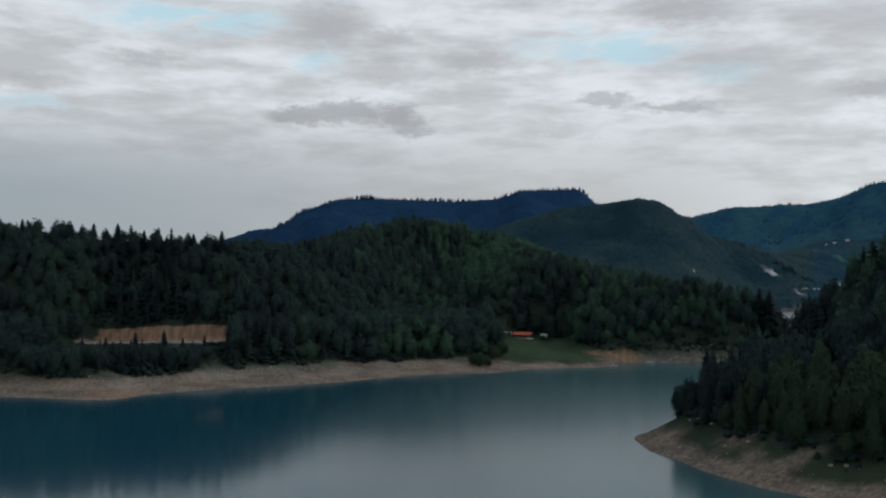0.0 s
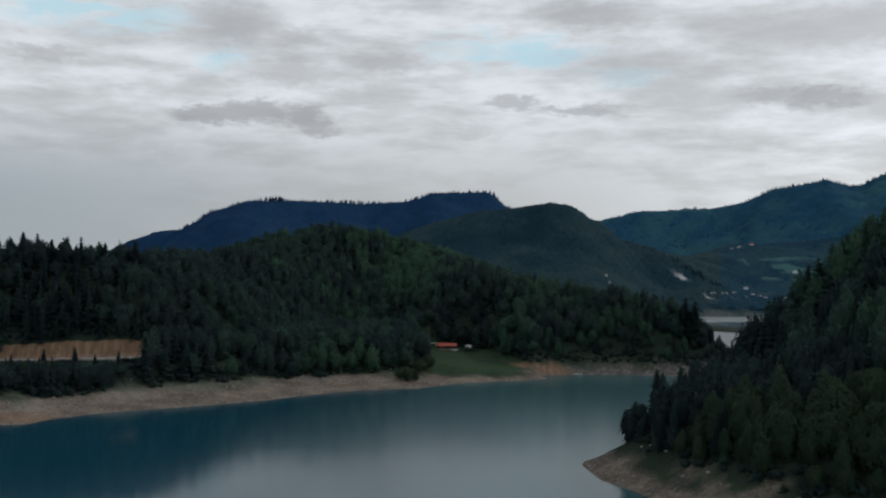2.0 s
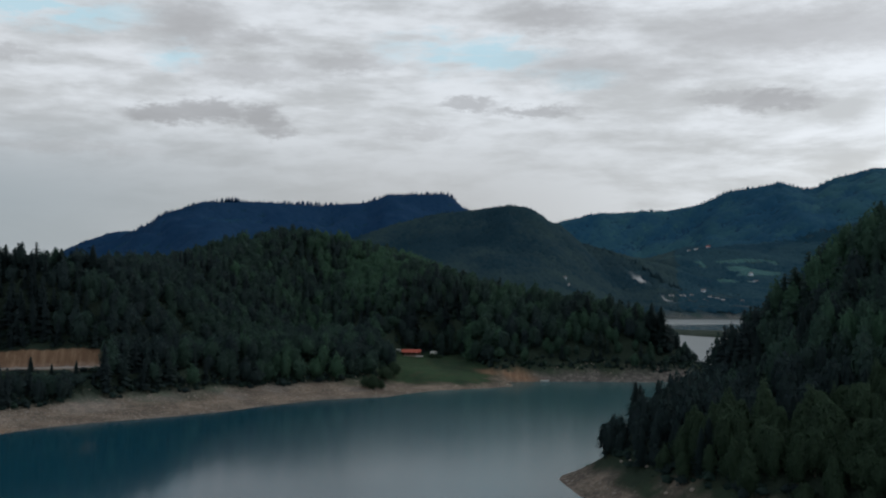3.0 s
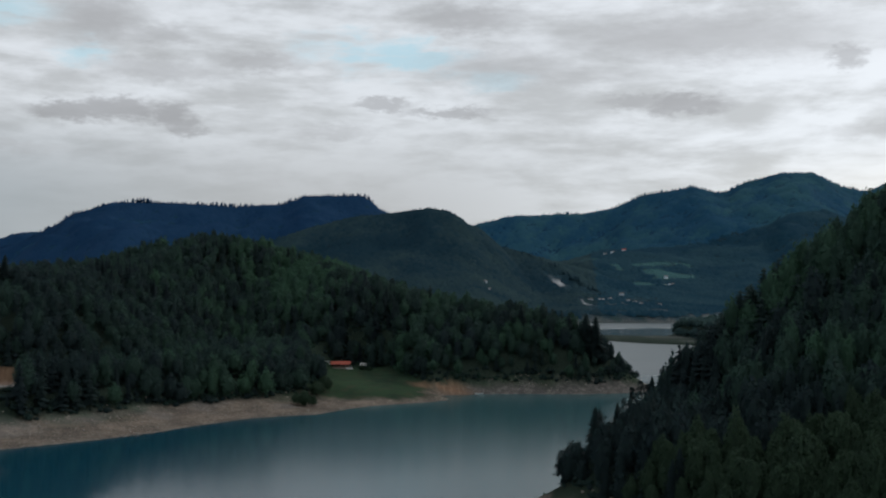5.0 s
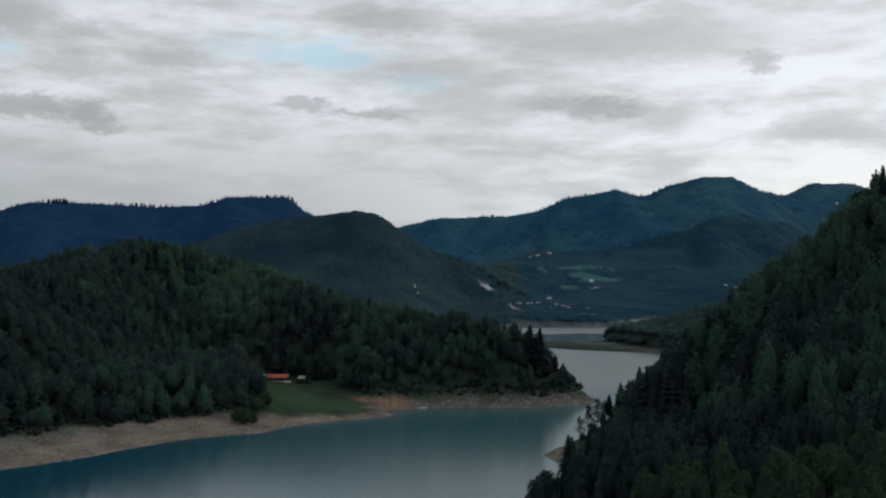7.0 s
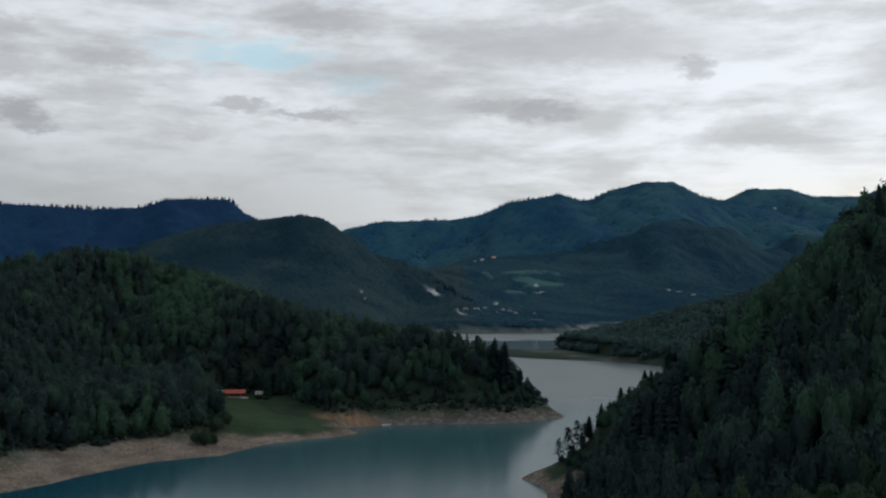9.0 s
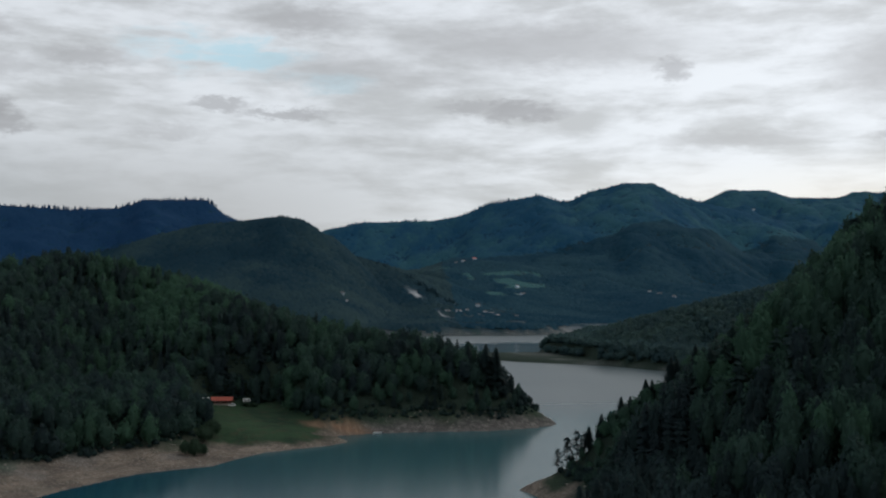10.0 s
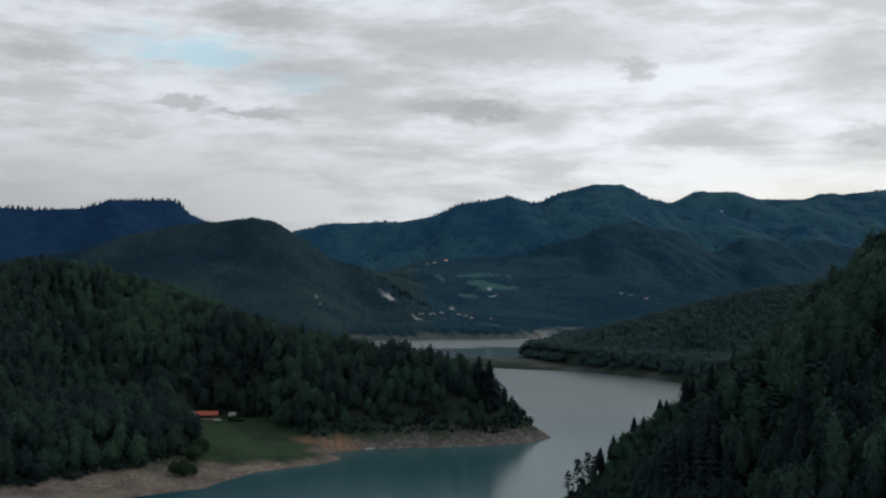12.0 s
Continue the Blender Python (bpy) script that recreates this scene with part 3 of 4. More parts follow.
def cards(centres, outward, size, rng, squash=1.0):
    """One small leaf clump, a triangle, at each centre, facing more or less outward."""
    n = len(centres)
    out = outward + rng.normal(0, 0.45, (n, 3))
    out /= np.linalg.norm(out, axis=1)[:, None]
    side = np.cross(out, rng.normal(0, 1, (n, 3)))
    side /= np.linalg.norm(side, axis=1)[:, None]
    up = np.cross(out, side)
    s = size * rng.uniform(0.6, 1.3, (n, 1))
    verts = np.stack([centres - side * s * 0.6 - up * s * 0.4, centres + side * s * 0.6 - up * s * 0.4, centres + up * s * 0.75], 1)
    verts[..., 2] = centres[:, None, 2] + (verts[..., 2] - centres[:, None, 2]) * squash
    return verts.reshape(-1, 3), np.arange(3 * n).reshape(-1, 3)


def join(*pieces):
    verts, faces, start = [], [], 0
    for v, f in pieces:
        verts.append(v)
        faces.append(f + start)
        start += len(v)
    return np.concatenate(verts), np.concatenate(faces)


def broad_crown(rng, leaves, size, core=(4, 6)):
    """A broadleaf crown of unit radius and unit height: an uneven, lumpy egg shape under a coat of leaf clumps."""
    lumps = rng.normal(0, 1, (64, 3))
    lumps[:, 2] *= 0.8
    lumps /= np.linalg.norm(lumps, axis=1)[:, None]
    gain = np.concatenate([rng.uniform(-0.18, 0.34, 12), rng.uniform(-0.16, 0.24, 52)])
    tight = np.concatenate([np.full(12, 8.0), np.full(52, 36.0)])

    def reach(v):
        far = (((v[:, None] - lumps[None]) * np.array([1.0, 1.0, 1.9])) ** 2).sum(2)
        return 0.78 + (np.exp(-0.5 * tight * far) * gain).sum(1)

    def shape(v, r):
        p = v * r[:, None]
        taper = 1.0 - 0.32 * np.clip(p[:, 2], 0, 1)
        return np.stack([p[:, 0] * taper, p[:, 1] * taper, 0.5 + 0.5 * p[:, 2]], -1)

    v, f = ball(*core, rng, 0.06)
    way = v - np.array([0, 0, 1.0])
    way /= np.linalg.norm(way, axis=1)[:, None]
    v = shape(way, reach(way) * 0.80)
    d = rng.normal(0, 1, (leaves, 3))
    d[:, 2] += 0.3
    d /= np.linalg.norm(d, axis=1)[:, None]
    c = shape(d, reach(d) * rng.uniform(0.74, 1.20, leaves))
    return join((v, f), cards(c, d, size, rng, 0.55))


def conifer_crown(rng, whorls, arms, core=7):
    """A spruce of unit height, radius about 0.2: drooping arms in whorls round a thin core."""
    verts, faces = [], []
    for w in range(whorls):
        t = (w + 0.3) / whorls
        low, reach = 0.08 + 0.9 * t, 0.24 * (1 - t) ** 0.62 + 0.018
        for k in range(arms):
            a = 6.283 * (k + rng.uniform(-0.3, 0.3)) / arms + w * 0.7
            r, wide, z = reach * rng.uniform(0.55, 1.2), 2.4 / arms * reach, low + rng.uniform(-0.6, 0.6) / whorls * 0.9 * (1 - 0.6 * t)
            c, s = math.cos(a), math.sin(a)
            n = len(verts)
            root, droop = z + 0.035 * rng.uniform(0.6, 1.4), z - 0.25 * reach * rng.uniform(0.6, 1.5)
            verts += [(0, 0, root), (0.6 * r * c - wide * s, 0.6 * r * s + wide * c, (root + droop) / 2 - 0.01),
                      (r * c, r * s, droop), (0.6 * r * c + wide * s, 0.6 * r * s - wide * c, (root + droop) / 2 - 0.01)]
            faces += [(n, n + 1, n + 2), (n, n + 2, n + 3)]
    n = len(verts)
    ring = [(0.10 * math.cos(6.283 * k / core), 0.10 * math.sin(6.283 * k / core), 0.06) for k in range(core)]
    verts += ring + [(0, 0, 1.0)]
    faces += [(n + k, n + (k + 1) % core, n + core) for k in range(core)]
    return np.array(verts, float), np.array(faces)


def scatter(name, label, spots, templates, mat, rng, slopes=None):
    """Joins copies of tree templates, one at each spot (x, y, z, radius, height, tone), in one mesh; slopes: the lie of the ground there."""
    spots = np.asarray(spots, float)
    which, turn = rng.integers(0, len(templates), len(spots)), rng.uniform(0, 6.283, len(spots))
    all_v, all_f, all_t, start = [], [], [], 0
    for n, (v, f) in enumerate(templates):
        s, a = spots[which == n], turn[which == n]
        if not len(s):
            continue
        c, q = np.cos(a)[:, None], np.sin(a)[:, None]
        px, py = v[:, 0] * c - v[:, 1] * q, v[:, 0] * q + v[:, 1] * c
        out = np.stack([px * s[:, 3:4] + s[:, 0:1], py * s[:, 3:4] + s[:, 1:2], v[:, 2] * s[:, 4:5] + s[:, 2:3]], -1)
        if slopes is not None:
            g = slopes[which == n]
            out[..., 2] += (px * g[:, 0:1] + py * g[:, 1:2]) * s[:, 3:4]
        all_v.append(out.reshape(-1, 3))
        all_f.append((f[None] + (np.arange(len(s)) * len(v))[:, None, None]).reshape(-1, 3) + start)
        all_t.append(np.repeat(s[:, 5], len(v)))
        start += out.shape[0] * out.shape[1]
    me = make_mesh(name, np.concatenate(all_v), np.concatenate(all_f), [mat])
    put_values(me, "tone", np.concatenate(all_t))
    me.polygons.foreach_set("use_smooth", np.ones(len(me.polygons), bool))
    return tagged(new(name, me), label, "forest", kind="stuff")


def spots_in(x0, x1, y0, y1, gap, rng):
    gx, gy = np.meshgrid(np.arange(x0, x1, gap), np.arange(y0, y1, gap))
    x, y = gx.ravel() + rng.uniform(-0.45, 0.45, gx.size) * gap, gy.ravel() + rng.uniform(-0.45, 0.45, gx.size) * gap
    h, d = land(x, y)
    return x, y, h, d


def open_ground(x, y, h, d):
    """Where no wood grows: banks, meadow, bench, spit and quarry."""
    fray = rough(x, y, 18, 21, 4)
    free = (d < 7) | (h < np.where((y > 900) & (x > 480) & (y < 1400), 3.6, np.where((x < 50) & (y < 640), 5.6, 7.0)) + 1.5 * fray + 1.2 * (x > 90) * (y > 600) * (y < 700) + 1.0 * np.clip((130 - x) / 30, 0, 1) * (x > 40) * (y < 380))
    free |= np.exp(-(((x - 60) / 27) ** 2 + ((y - 640) / 66) ** 2) ** 3) > 0.35
    free |= (x > 105) & (x < 150) & (y > 428) & (y < 500) & (d < 11)
    free |= (np.abs(x - 52) < 17) & (np.abs(y - 703) < 11)
    free |= (x > 32) & (x < 50) & (y > 655) & (y < 712)
    free |= (np.abs(x + 141) < 37) & (y > 532) & (y < 553)
    free |= np.exp(-(((x - 588 + 0.55 * (y - 1984)) / 13) ** 2 + ((y - 1980) / 28) ** 2) ** 2) > 0.3
    return free


def seen_from(eye, x, y, top):
    clear = np.ones(len(x), bool)
    for s in np.linspace(0.3, 0.97, 22):
        g, _ = land(eye[0] + (x - eye[0]) * s, eye[1] + (y - eye[1]) * s)
        clear &= eye[2] + (top - eye[2]) * s > g + 3
    return clear


def cap(rng, sides=5):
    """The top of a far tree: a jagged low cone of unit radius and height."""
    a = (np.arange(sides) + rng.uniform(-0.25, 0.25, sides)) * 6.283 / sides
    r = rng.uniform(0.8, 1.2, sides)
    v = np.stack([r * np.cos(a), r * np.sin(a), rng.uniform(-0.15, 0.1, sides)], -1)
    v = np.vstack([v, [[rng.uniform(-0.2, 0.2), rng.uniform(-0.2, 0.2), 1.0]]])
    return v, np.array([(k, (k + 1) % sides, sides) for k in range(sides)])


SINGLE = []
EYES = [(0, 0, 48), (-25, 54, 64), (-51, 112, 81)]


def plant_woods():
    rng = RNG
    leafy = [broad_crown(rng, 210, 0.20, (4, 7)) for _ in range(12)]
    leafy_low = [ball(3, 5, rng, 0.25) for _ in range(5)]
    leafy_low = [(v * np.array([0.9, 0.9, 0.55]), f) for v, f in leafy_low]
    spruce = [conifer_crown(rng, 11, 6) for _ in range(6)]
    spruce_low = [conifer_crown(rng, 3, 4, 4) for _ in range(3)]
    # near woods
    x, y, h, d = spots_in(-420, 620, 150, 1010, 6.2, rng)
    # smaller trees stand closer on the steep eastern shore
    thin = ~((x > 50) & (x < 330) & (y < 500))
    x, y, h, d = (np.concatenate([a[thin], b]) for a, b in zip((x, y, h, d), spots_in(50, 330, 150, 500, 4.3, rng)))
    keep = ~open_ground(x, y, h, d) & (np.hypot(x - CENTRE[0], y - CENTRE[1]) < 980)
    x, y, h, d = x[keep], y[keep], h[keep], d[keep]
    vis = np.any([seen_from(e, x, y, h + 11) for e in EYES], axis=0)
    stand = rough(x, y, 70, 41, 3)
    point = (x > 50) * np.clip((130 - x) / 50, 0, 1) * np.clip((400 - y) / 40, 0, 1)
    east = (x > 50) & (x < 330) & (y < 500)
    pine = stand + rng.normal(0, 0.3, len(x)) + np.clip((-20 - x) / 90, 0, 1) * 0.25 + point * 0.12 + 0.22 * (x > 50) * (y < 500) * np.clip((170 - x) / 40, -0.6, 1) > 0.6
    patch = rough(x, y, 38, 51, 3)
    own = rng.normal(0, 0.24, len(x))
    # western slope darkened, slopes past y 620 lightened: put into the tone by position
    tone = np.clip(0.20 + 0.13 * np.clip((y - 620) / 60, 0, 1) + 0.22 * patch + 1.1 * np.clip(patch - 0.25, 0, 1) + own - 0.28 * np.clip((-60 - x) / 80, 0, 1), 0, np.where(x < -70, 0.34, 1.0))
    # steep shore: shade put into low and headland tones, fresher green patches higher up
    fresh = np.clip(rough(x, y, 30, 55, 2), 0, 1)
    tone = np.where(east, np.clip(0.12 + 0.75 * fresh + 0.8 * own + 0.40 * np.clip((x - 125) / 50, 0, 1) - 0.8 * point - 0.30 * np.clip((345 - y) / 60, 0, 1) * np.clip((165 - x) / 40, 0, 1), 0, 1), tone)
    edge = np.clip(d / 28, 0.62, 1) * (1 + 0.25 * (x > 50) * np.clip((400 - y) / 45, 0, 1))
    tall = rng.uniform(8.5, 16.5, len(x)) * edge
    wide = rng.uniform(2.8, 5.6, len(x)) * np.clip(edge, 0.7, 1.15) * np.where(x < 0, 0.92, 1.0) * np.where(east, 0.70, 1.0)
    tall = np.where(east & (y > 396), tall * np.clip(0.50 + (x - 185) / 60, 0.50, 0.85), np.where(east, tall * 0.92, tall))
    below = (np.abs(x + 141) < 40) & (y < 536)          # trees below the cut are kept under the camera's sight line to it
    tall = np.where(below, np.maximum((48.0 - 34.0 * y / 549 - h) * rng.uniform(0.82, 1.06, len(x)), 2.2), tall)
    # inside the wood only the upper part of each tree bears leaves
    deep = np.clip((d - 26) / 16, 0, 1) * np.where(below, 0, 1)
    crown = tall + (np.clip(wide * rng.uniform(2.6, 3.6, len(x)), 0.74 * tall, tall) - tall) * deep
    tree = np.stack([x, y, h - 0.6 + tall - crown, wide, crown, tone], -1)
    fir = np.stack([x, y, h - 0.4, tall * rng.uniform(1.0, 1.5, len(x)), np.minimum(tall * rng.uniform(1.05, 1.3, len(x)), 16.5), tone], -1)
    # the trees nearest to the flight, on the steep eastern shore, stand as single trees
    range_to = np.where((x > 50) & (x < 240) & (y > 200) & (y < 480) & vis, np.hypot(x + 20, y - 60), 1e9)
    single = np.zeros(len(x), bool)
    for choice, most in ((~pine, 290), (pine, 110)):
        order = np.argsort(np.where(choice, range_to, 1e9))[:most]
        single[order[range_to[order] < 1e8]] = True
    SINGLE.extend((bool(p), *(fir if p else tree)[k]) for k, p in zip(np.nonzero(single)[0], pine[single]))
    vis, hidden = vis & ~single, ~vis & ~single
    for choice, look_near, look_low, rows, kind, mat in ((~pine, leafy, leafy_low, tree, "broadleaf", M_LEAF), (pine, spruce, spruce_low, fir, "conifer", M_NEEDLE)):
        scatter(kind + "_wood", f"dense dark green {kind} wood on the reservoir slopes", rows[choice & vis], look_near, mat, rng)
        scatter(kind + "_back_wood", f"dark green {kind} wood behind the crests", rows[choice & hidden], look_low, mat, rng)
    # undergrowth along the lower edge of the wood
    x, y, h, d = spots_in(-260, 250, 200, 745, 2.9, rng)
    fray = rough(x, y, 18, 21, 4)
    low = (d > 6) & (h > np.where((x > 50) & (y < 480), 7.2, 5.2) + 1.5 * fray) & (h < 11.5 + 1.5 * fray) & (np.exp(-(((x - 60) / 29) ** 2 + ((y - 640) / 68) ** 2) ** 3) < 0.3)
    low &= ~((np.abs(x - 52) < 18) & (np.abs(y - 703) < 12)) & ~((np.abs(x + 141) < 40) & (y > 500)) & (rng.uniform(0, 1, len(x)) < 0.8)
    low |= (np.abs(x + 141) < 40) & (y > 554) & (y < 572)          # and above the cut
    low |= (x > 20) & (x < 110) & (y > 712) & (y < 745)            # and on the steep slope behind the house
    x, y, h = x[low], y[low], h[low]
    size = rng.uniform(1.0, 2.5, len(x))
    rows = np.stack([x, y, h - 0.4, size, size * rng.uniform(1.0, 1.9, len(x)), np.clip(rng.normal(0.12, 0.14, len(x)), 0, 1)], -1)
    scatter("undergrowth", "dark green bushes along the lower edge of the wood", rows, [broad_crown(rng, 46, 0.34, (3, 5)) for _ in range(6)], M_LEAF, rng)
    # middle distance
    x, y, h, d = spots_in(380, 1300, 820, 1500, 6.2, rng)
    keep = ~open_ground(x, y, h, d) & (np.hypot(x - CENTRE[0], y - CENTRE[1]) >= 980)
    mid = [broad_crown(rng, 36, 0.34, (3, 5)) for _ in range(6)]
    tone = np.clip(0.4 + 0.4 * rough(x, y, 60, 52, 3) + rng.normal(0, 0.18, len(x)), 0, 1)
    rows = np.stack([x, y, h - 0.5, rng.uniform(4.0, 6.2, len(x)), rng.uniform(8, 11.5, len(x)), tone], -1)[keep]
    vis = np.any([seen_from(e, rows[:, 0], rows[:, 1], rows[:, 2] + 10) for e in EYES], axis=0)
    scatter("bay_wood", "mixed green wood on the hill across the bay, hazed bluish", rows[vis], mid, M_BAY, rng)
    scatter("bay_back_wood", "mixed green wood behind the hill across the bay", rows[~vis], leafy_low, M_LEAF, rng)
    # far hills: coarser with distance
    tops = [cap(rng) for _ in range(10)]
    spike = [conifer_crown(rng, 2, 4, 5) for _ in range(4)]
    rows = []
    r = 1250.0
    while r < 4700:
        gap = 0.0030 * r + 2.0
        a = np.arange(radians(-30), radians(54), gap / r)
        a = a + rng.uniform(-0.4, 0.4, len(a)) * gap / r
        q = r + rng.uniform(-0.5, 0.5, len(a)) * gap
        rows.append(np.stack([CENTRE[0] + q * np.sin(a), CENTRE[1] + q * np.cos(a), np.full(len(a), gap)], -1))
        r += gap * 0.9
    x, y, gap = np.concatenate(rows).T
    h, d = land(x, y)
    keep = ~open_ground(x, y, h, d) & ~is_field(x, y, h) & (h > 12 + 6 * rough(x, y, 18, 21, 4))
    keep &= mud_flats(x, y) < 0.3
    keep &= ~((np.abs(x - 680) < 120) & (np.abs(y - 1880) < 130) & (rough(x, y, 40, 77, 2) > 0.15))
    keep &= ~((x > 380) & (x < 1300) & (y < 1500) & (y > 820))
    x, y, gap, h = x[keep], y[keep], gap[keep], h[keep]
    vis = np.any([seen_from(e, x, y, h + 14) for e in EYES[::2]], axis=0) | (rng.uniform(0, 1, len(x)) < 0.12)
    x, y, gap, h = x[vis], y[vis], gap[vis], h[vis]
    tone = np.clip(0.40 + 0.55 * rough(x, y, 230, 61, 3) + 0.55 * rough(x, y, 60, 63, 3) + rng.normal(0, 0.15, len(x)), 0, 1)
    tall = rng.uniform(6, 10, len(x))
    rows = np.stack([x, y, h - 1, gap * rng.uniform(0.95, 1.4, len(x)), tall * 0.7, tone], -1)
    # the distance haze of these woods sits in their leaf colours
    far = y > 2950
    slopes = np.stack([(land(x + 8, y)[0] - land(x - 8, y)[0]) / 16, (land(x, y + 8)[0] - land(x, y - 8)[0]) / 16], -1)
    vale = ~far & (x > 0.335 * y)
    for name, label, some, mat in (("hill_wood", "wood covering the rounded hill, tinted blue for haze", ~far & ~vale, M_FAR),
                                   ("valley_wood", "wood and scrub on the valley sides, tinted blue for haze", vale, M_VALE),
                                   ("spruce_mountain_wood", "spruce wood covering the long mountain, tinted dark blue for haze", far & (x < 760), M_BLUE),
                                   ("mountain_wood", "mixed wood covering the eastern mountains, tinted blue-green for haze", far & (x >= 760), M_TEAL)):
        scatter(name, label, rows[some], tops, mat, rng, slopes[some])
    ridges = (("hill_ridge_trees", "haze-tinted treetops along the rounded hill's crest", HILLS[5:6], M_FAR),
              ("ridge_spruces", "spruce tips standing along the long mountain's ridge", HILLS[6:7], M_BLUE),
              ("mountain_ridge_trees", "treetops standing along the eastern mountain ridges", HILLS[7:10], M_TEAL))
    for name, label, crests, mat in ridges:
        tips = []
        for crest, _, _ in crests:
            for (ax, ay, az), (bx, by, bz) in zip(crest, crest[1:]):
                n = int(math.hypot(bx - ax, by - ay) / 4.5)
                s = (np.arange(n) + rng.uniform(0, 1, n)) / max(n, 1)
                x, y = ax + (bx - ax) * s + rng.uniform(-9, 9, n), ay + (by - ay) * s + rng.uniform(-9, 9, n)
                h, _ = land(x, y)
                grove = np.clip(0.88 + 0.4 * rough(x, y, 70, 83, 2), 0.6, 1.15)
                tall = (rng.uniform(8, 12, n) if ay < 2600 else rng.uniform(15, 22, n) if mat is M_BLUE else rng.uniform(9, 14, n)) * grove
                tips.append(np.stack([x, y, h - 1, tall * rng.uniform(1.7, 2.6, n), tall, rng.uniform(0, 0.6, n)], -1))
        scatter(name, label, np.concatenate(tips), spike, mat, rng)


plant_woods()

# ---------------------------------------------------------------- single trees
def part(name, bm, mat, parent, label=""):
    """Links a bmesh as one mesh under a thing or part."""
    me = bpy.data.meshes.new(name)
    bm.normal_update()
    bm.to_mesh(me)
    bm.free()
    me.materials.append(mat)
    ob = new(name, me)
    ob.parent = parent
    if label:
        ob["label"] = label
    return ob


def tube(bm, points, sides=7):
    """A round limb through points of (place, radius)."""
    rings = []
    for n, (p, r) in enumerate(points):
        p = Vector(p)
        a, b = Vector(points[max(n - 1, 0)][0]), Vector(points[min(n + 1, len(points) - 1)][0])
        turn = (b - a).to_track_quat("Z", "Y").to_matrix()
        rings.append([bm.verts.new(p + turn @ Vector((r * math.cos(6.2832 * k / sides), r * math.sin(6.2832 * k / sides), 0))) for k in range(sides)])
    for u, v in zip(rings, rings[1:]):
        for k in range(sides):
            bm.faces.new((u[k], u[(k + 1) % sides], v[(k + 1) % sides], v[k]))
    bm.faces.new(rings[0][::-1])
    bm.faces.new(rings[-1])


def trunk_mesh(bm, rng, height, radius, limbs, spread, start=0.3, foot=-0.6):
    lean = [rng.uniform(-0.02, 0.02) * height for _ in range(2)]
    tube(bm, [((0, 0, foot), radius * 1.3), ((lean[0] * 0.3, lean[1] * 0.3, height * 0.3), radius * 0.85),
              ((lean[0], lean[1], height * 0.7), radius * 0.5), ((lean[0], lean[1], height * 0.96), radius * 0.15)])
    for k in range(limbs):
        z = height * (start + (0.9 - start) * k / limbs)
        a, r = k * 2.4 + rng.uniform(-0.4, 0.4), spread * (1 - 0.5 * k / limbs) * rng.uniform(0.7, 1.0)
        tube(bm, [((lean[0] * 0.6, lean[1] * 0.6, z), radius * 0.35), ((r * 0.5 * math.cos(a), r * 0.5 * math.sin(a), z + 0.18 * r), radius * 0.22),
                  ((r * math.cos(a), r * math.sin(a), z + 0.45 * r), radius * 0.08)], 5)


def crown_object(name, verts, faces, mat, parent):
    me = make_mesh(name, verts, faces, [mat])
    me.polygons.foreach_set("use_smooth", np.ones(len(faces), bool))
    ob = new(name, me)
    ob.parent = parent
    ob["tone"] = 0.25
    return ob


def pine_crown(rng, height, spread, clumps):
    """Loose tufts of needles at the ends of limbs, with gaps between them."""
    pieces = []
    for k in range(clumps):
        t = rng.uniform(0.26, 1.0)
        r = spread * (1.08 - t) ** 0.6 * rng.uniform(0.25, 1.0)
        a = k * 2.4 + rng.uniform(-0.5, 0.5)
        c = np.array([r * math.cos(a), r * math.sin(a), height * t])
        v, f = ball(2, 5, rng, 0.35)
        w = rng.uniform(0.20, 0.38) * spread * 0.5
        pieces.append((v * np.array([w, w, w * 0.38]) + c, f))
        d = rng.normal(0, 1, (16, 3))
        d[:, 2] = np.abs(d[:, 2]) * 0.6
        d /= np.linalg.norm(d, axis=1)[:, None]
        pieces.append(cards(c + d * np.array([w, w, w * 0.6]) * 1.1, d, 0.34 * w, rng))
    return join(*pieces)


def grow(name, label, category, kind, rng, height, radius, group=""):
    """One tree of its own: an empty at its foot, with trunk and crown."""
    tree = tagged(new(name), label, category, group)
    bm = bmesh.new()
    if kind == "broad":
        trunk_mesh(bm, rng, height * 0.8, 0.05 * radius + 0.05, 6, radius * 0.7, foot=-0.55 * height)
        v, f = broad_crown(rng, 1500, 0.12, (6, 10))
        v = v * np.array([radius, radius, height * 0.92]) + np.array([0, 0, height * 0.06])
        mat = M_TREE_LEAF
    elif kind == "spruce":
        trunk_mesh(bm, rng, height * 0.95, 0.016 * height, 0, 0)
        v, f = conifer_crown(rng, 30, 9)
        v = v * np.array([radius * 5, radius * 5, height])
        mat = M_TREE_NEEDLE
    else:
        trunk_mesh(bm, rng, height, 0.018 * height, 9, radius * 0.9, 0.35)
        v, f = pine_crown(rng, height, radius, 95)
        mat = M_TREE_NEEDLE
    part("trunk", bm, M_BARK, tree)
    crown_object("crown", v, f, mat, tree)
    return tree


def ground_at(x, y):
    return float(land(np.array([float(x)]), np.array([float(y)]))[0][0])


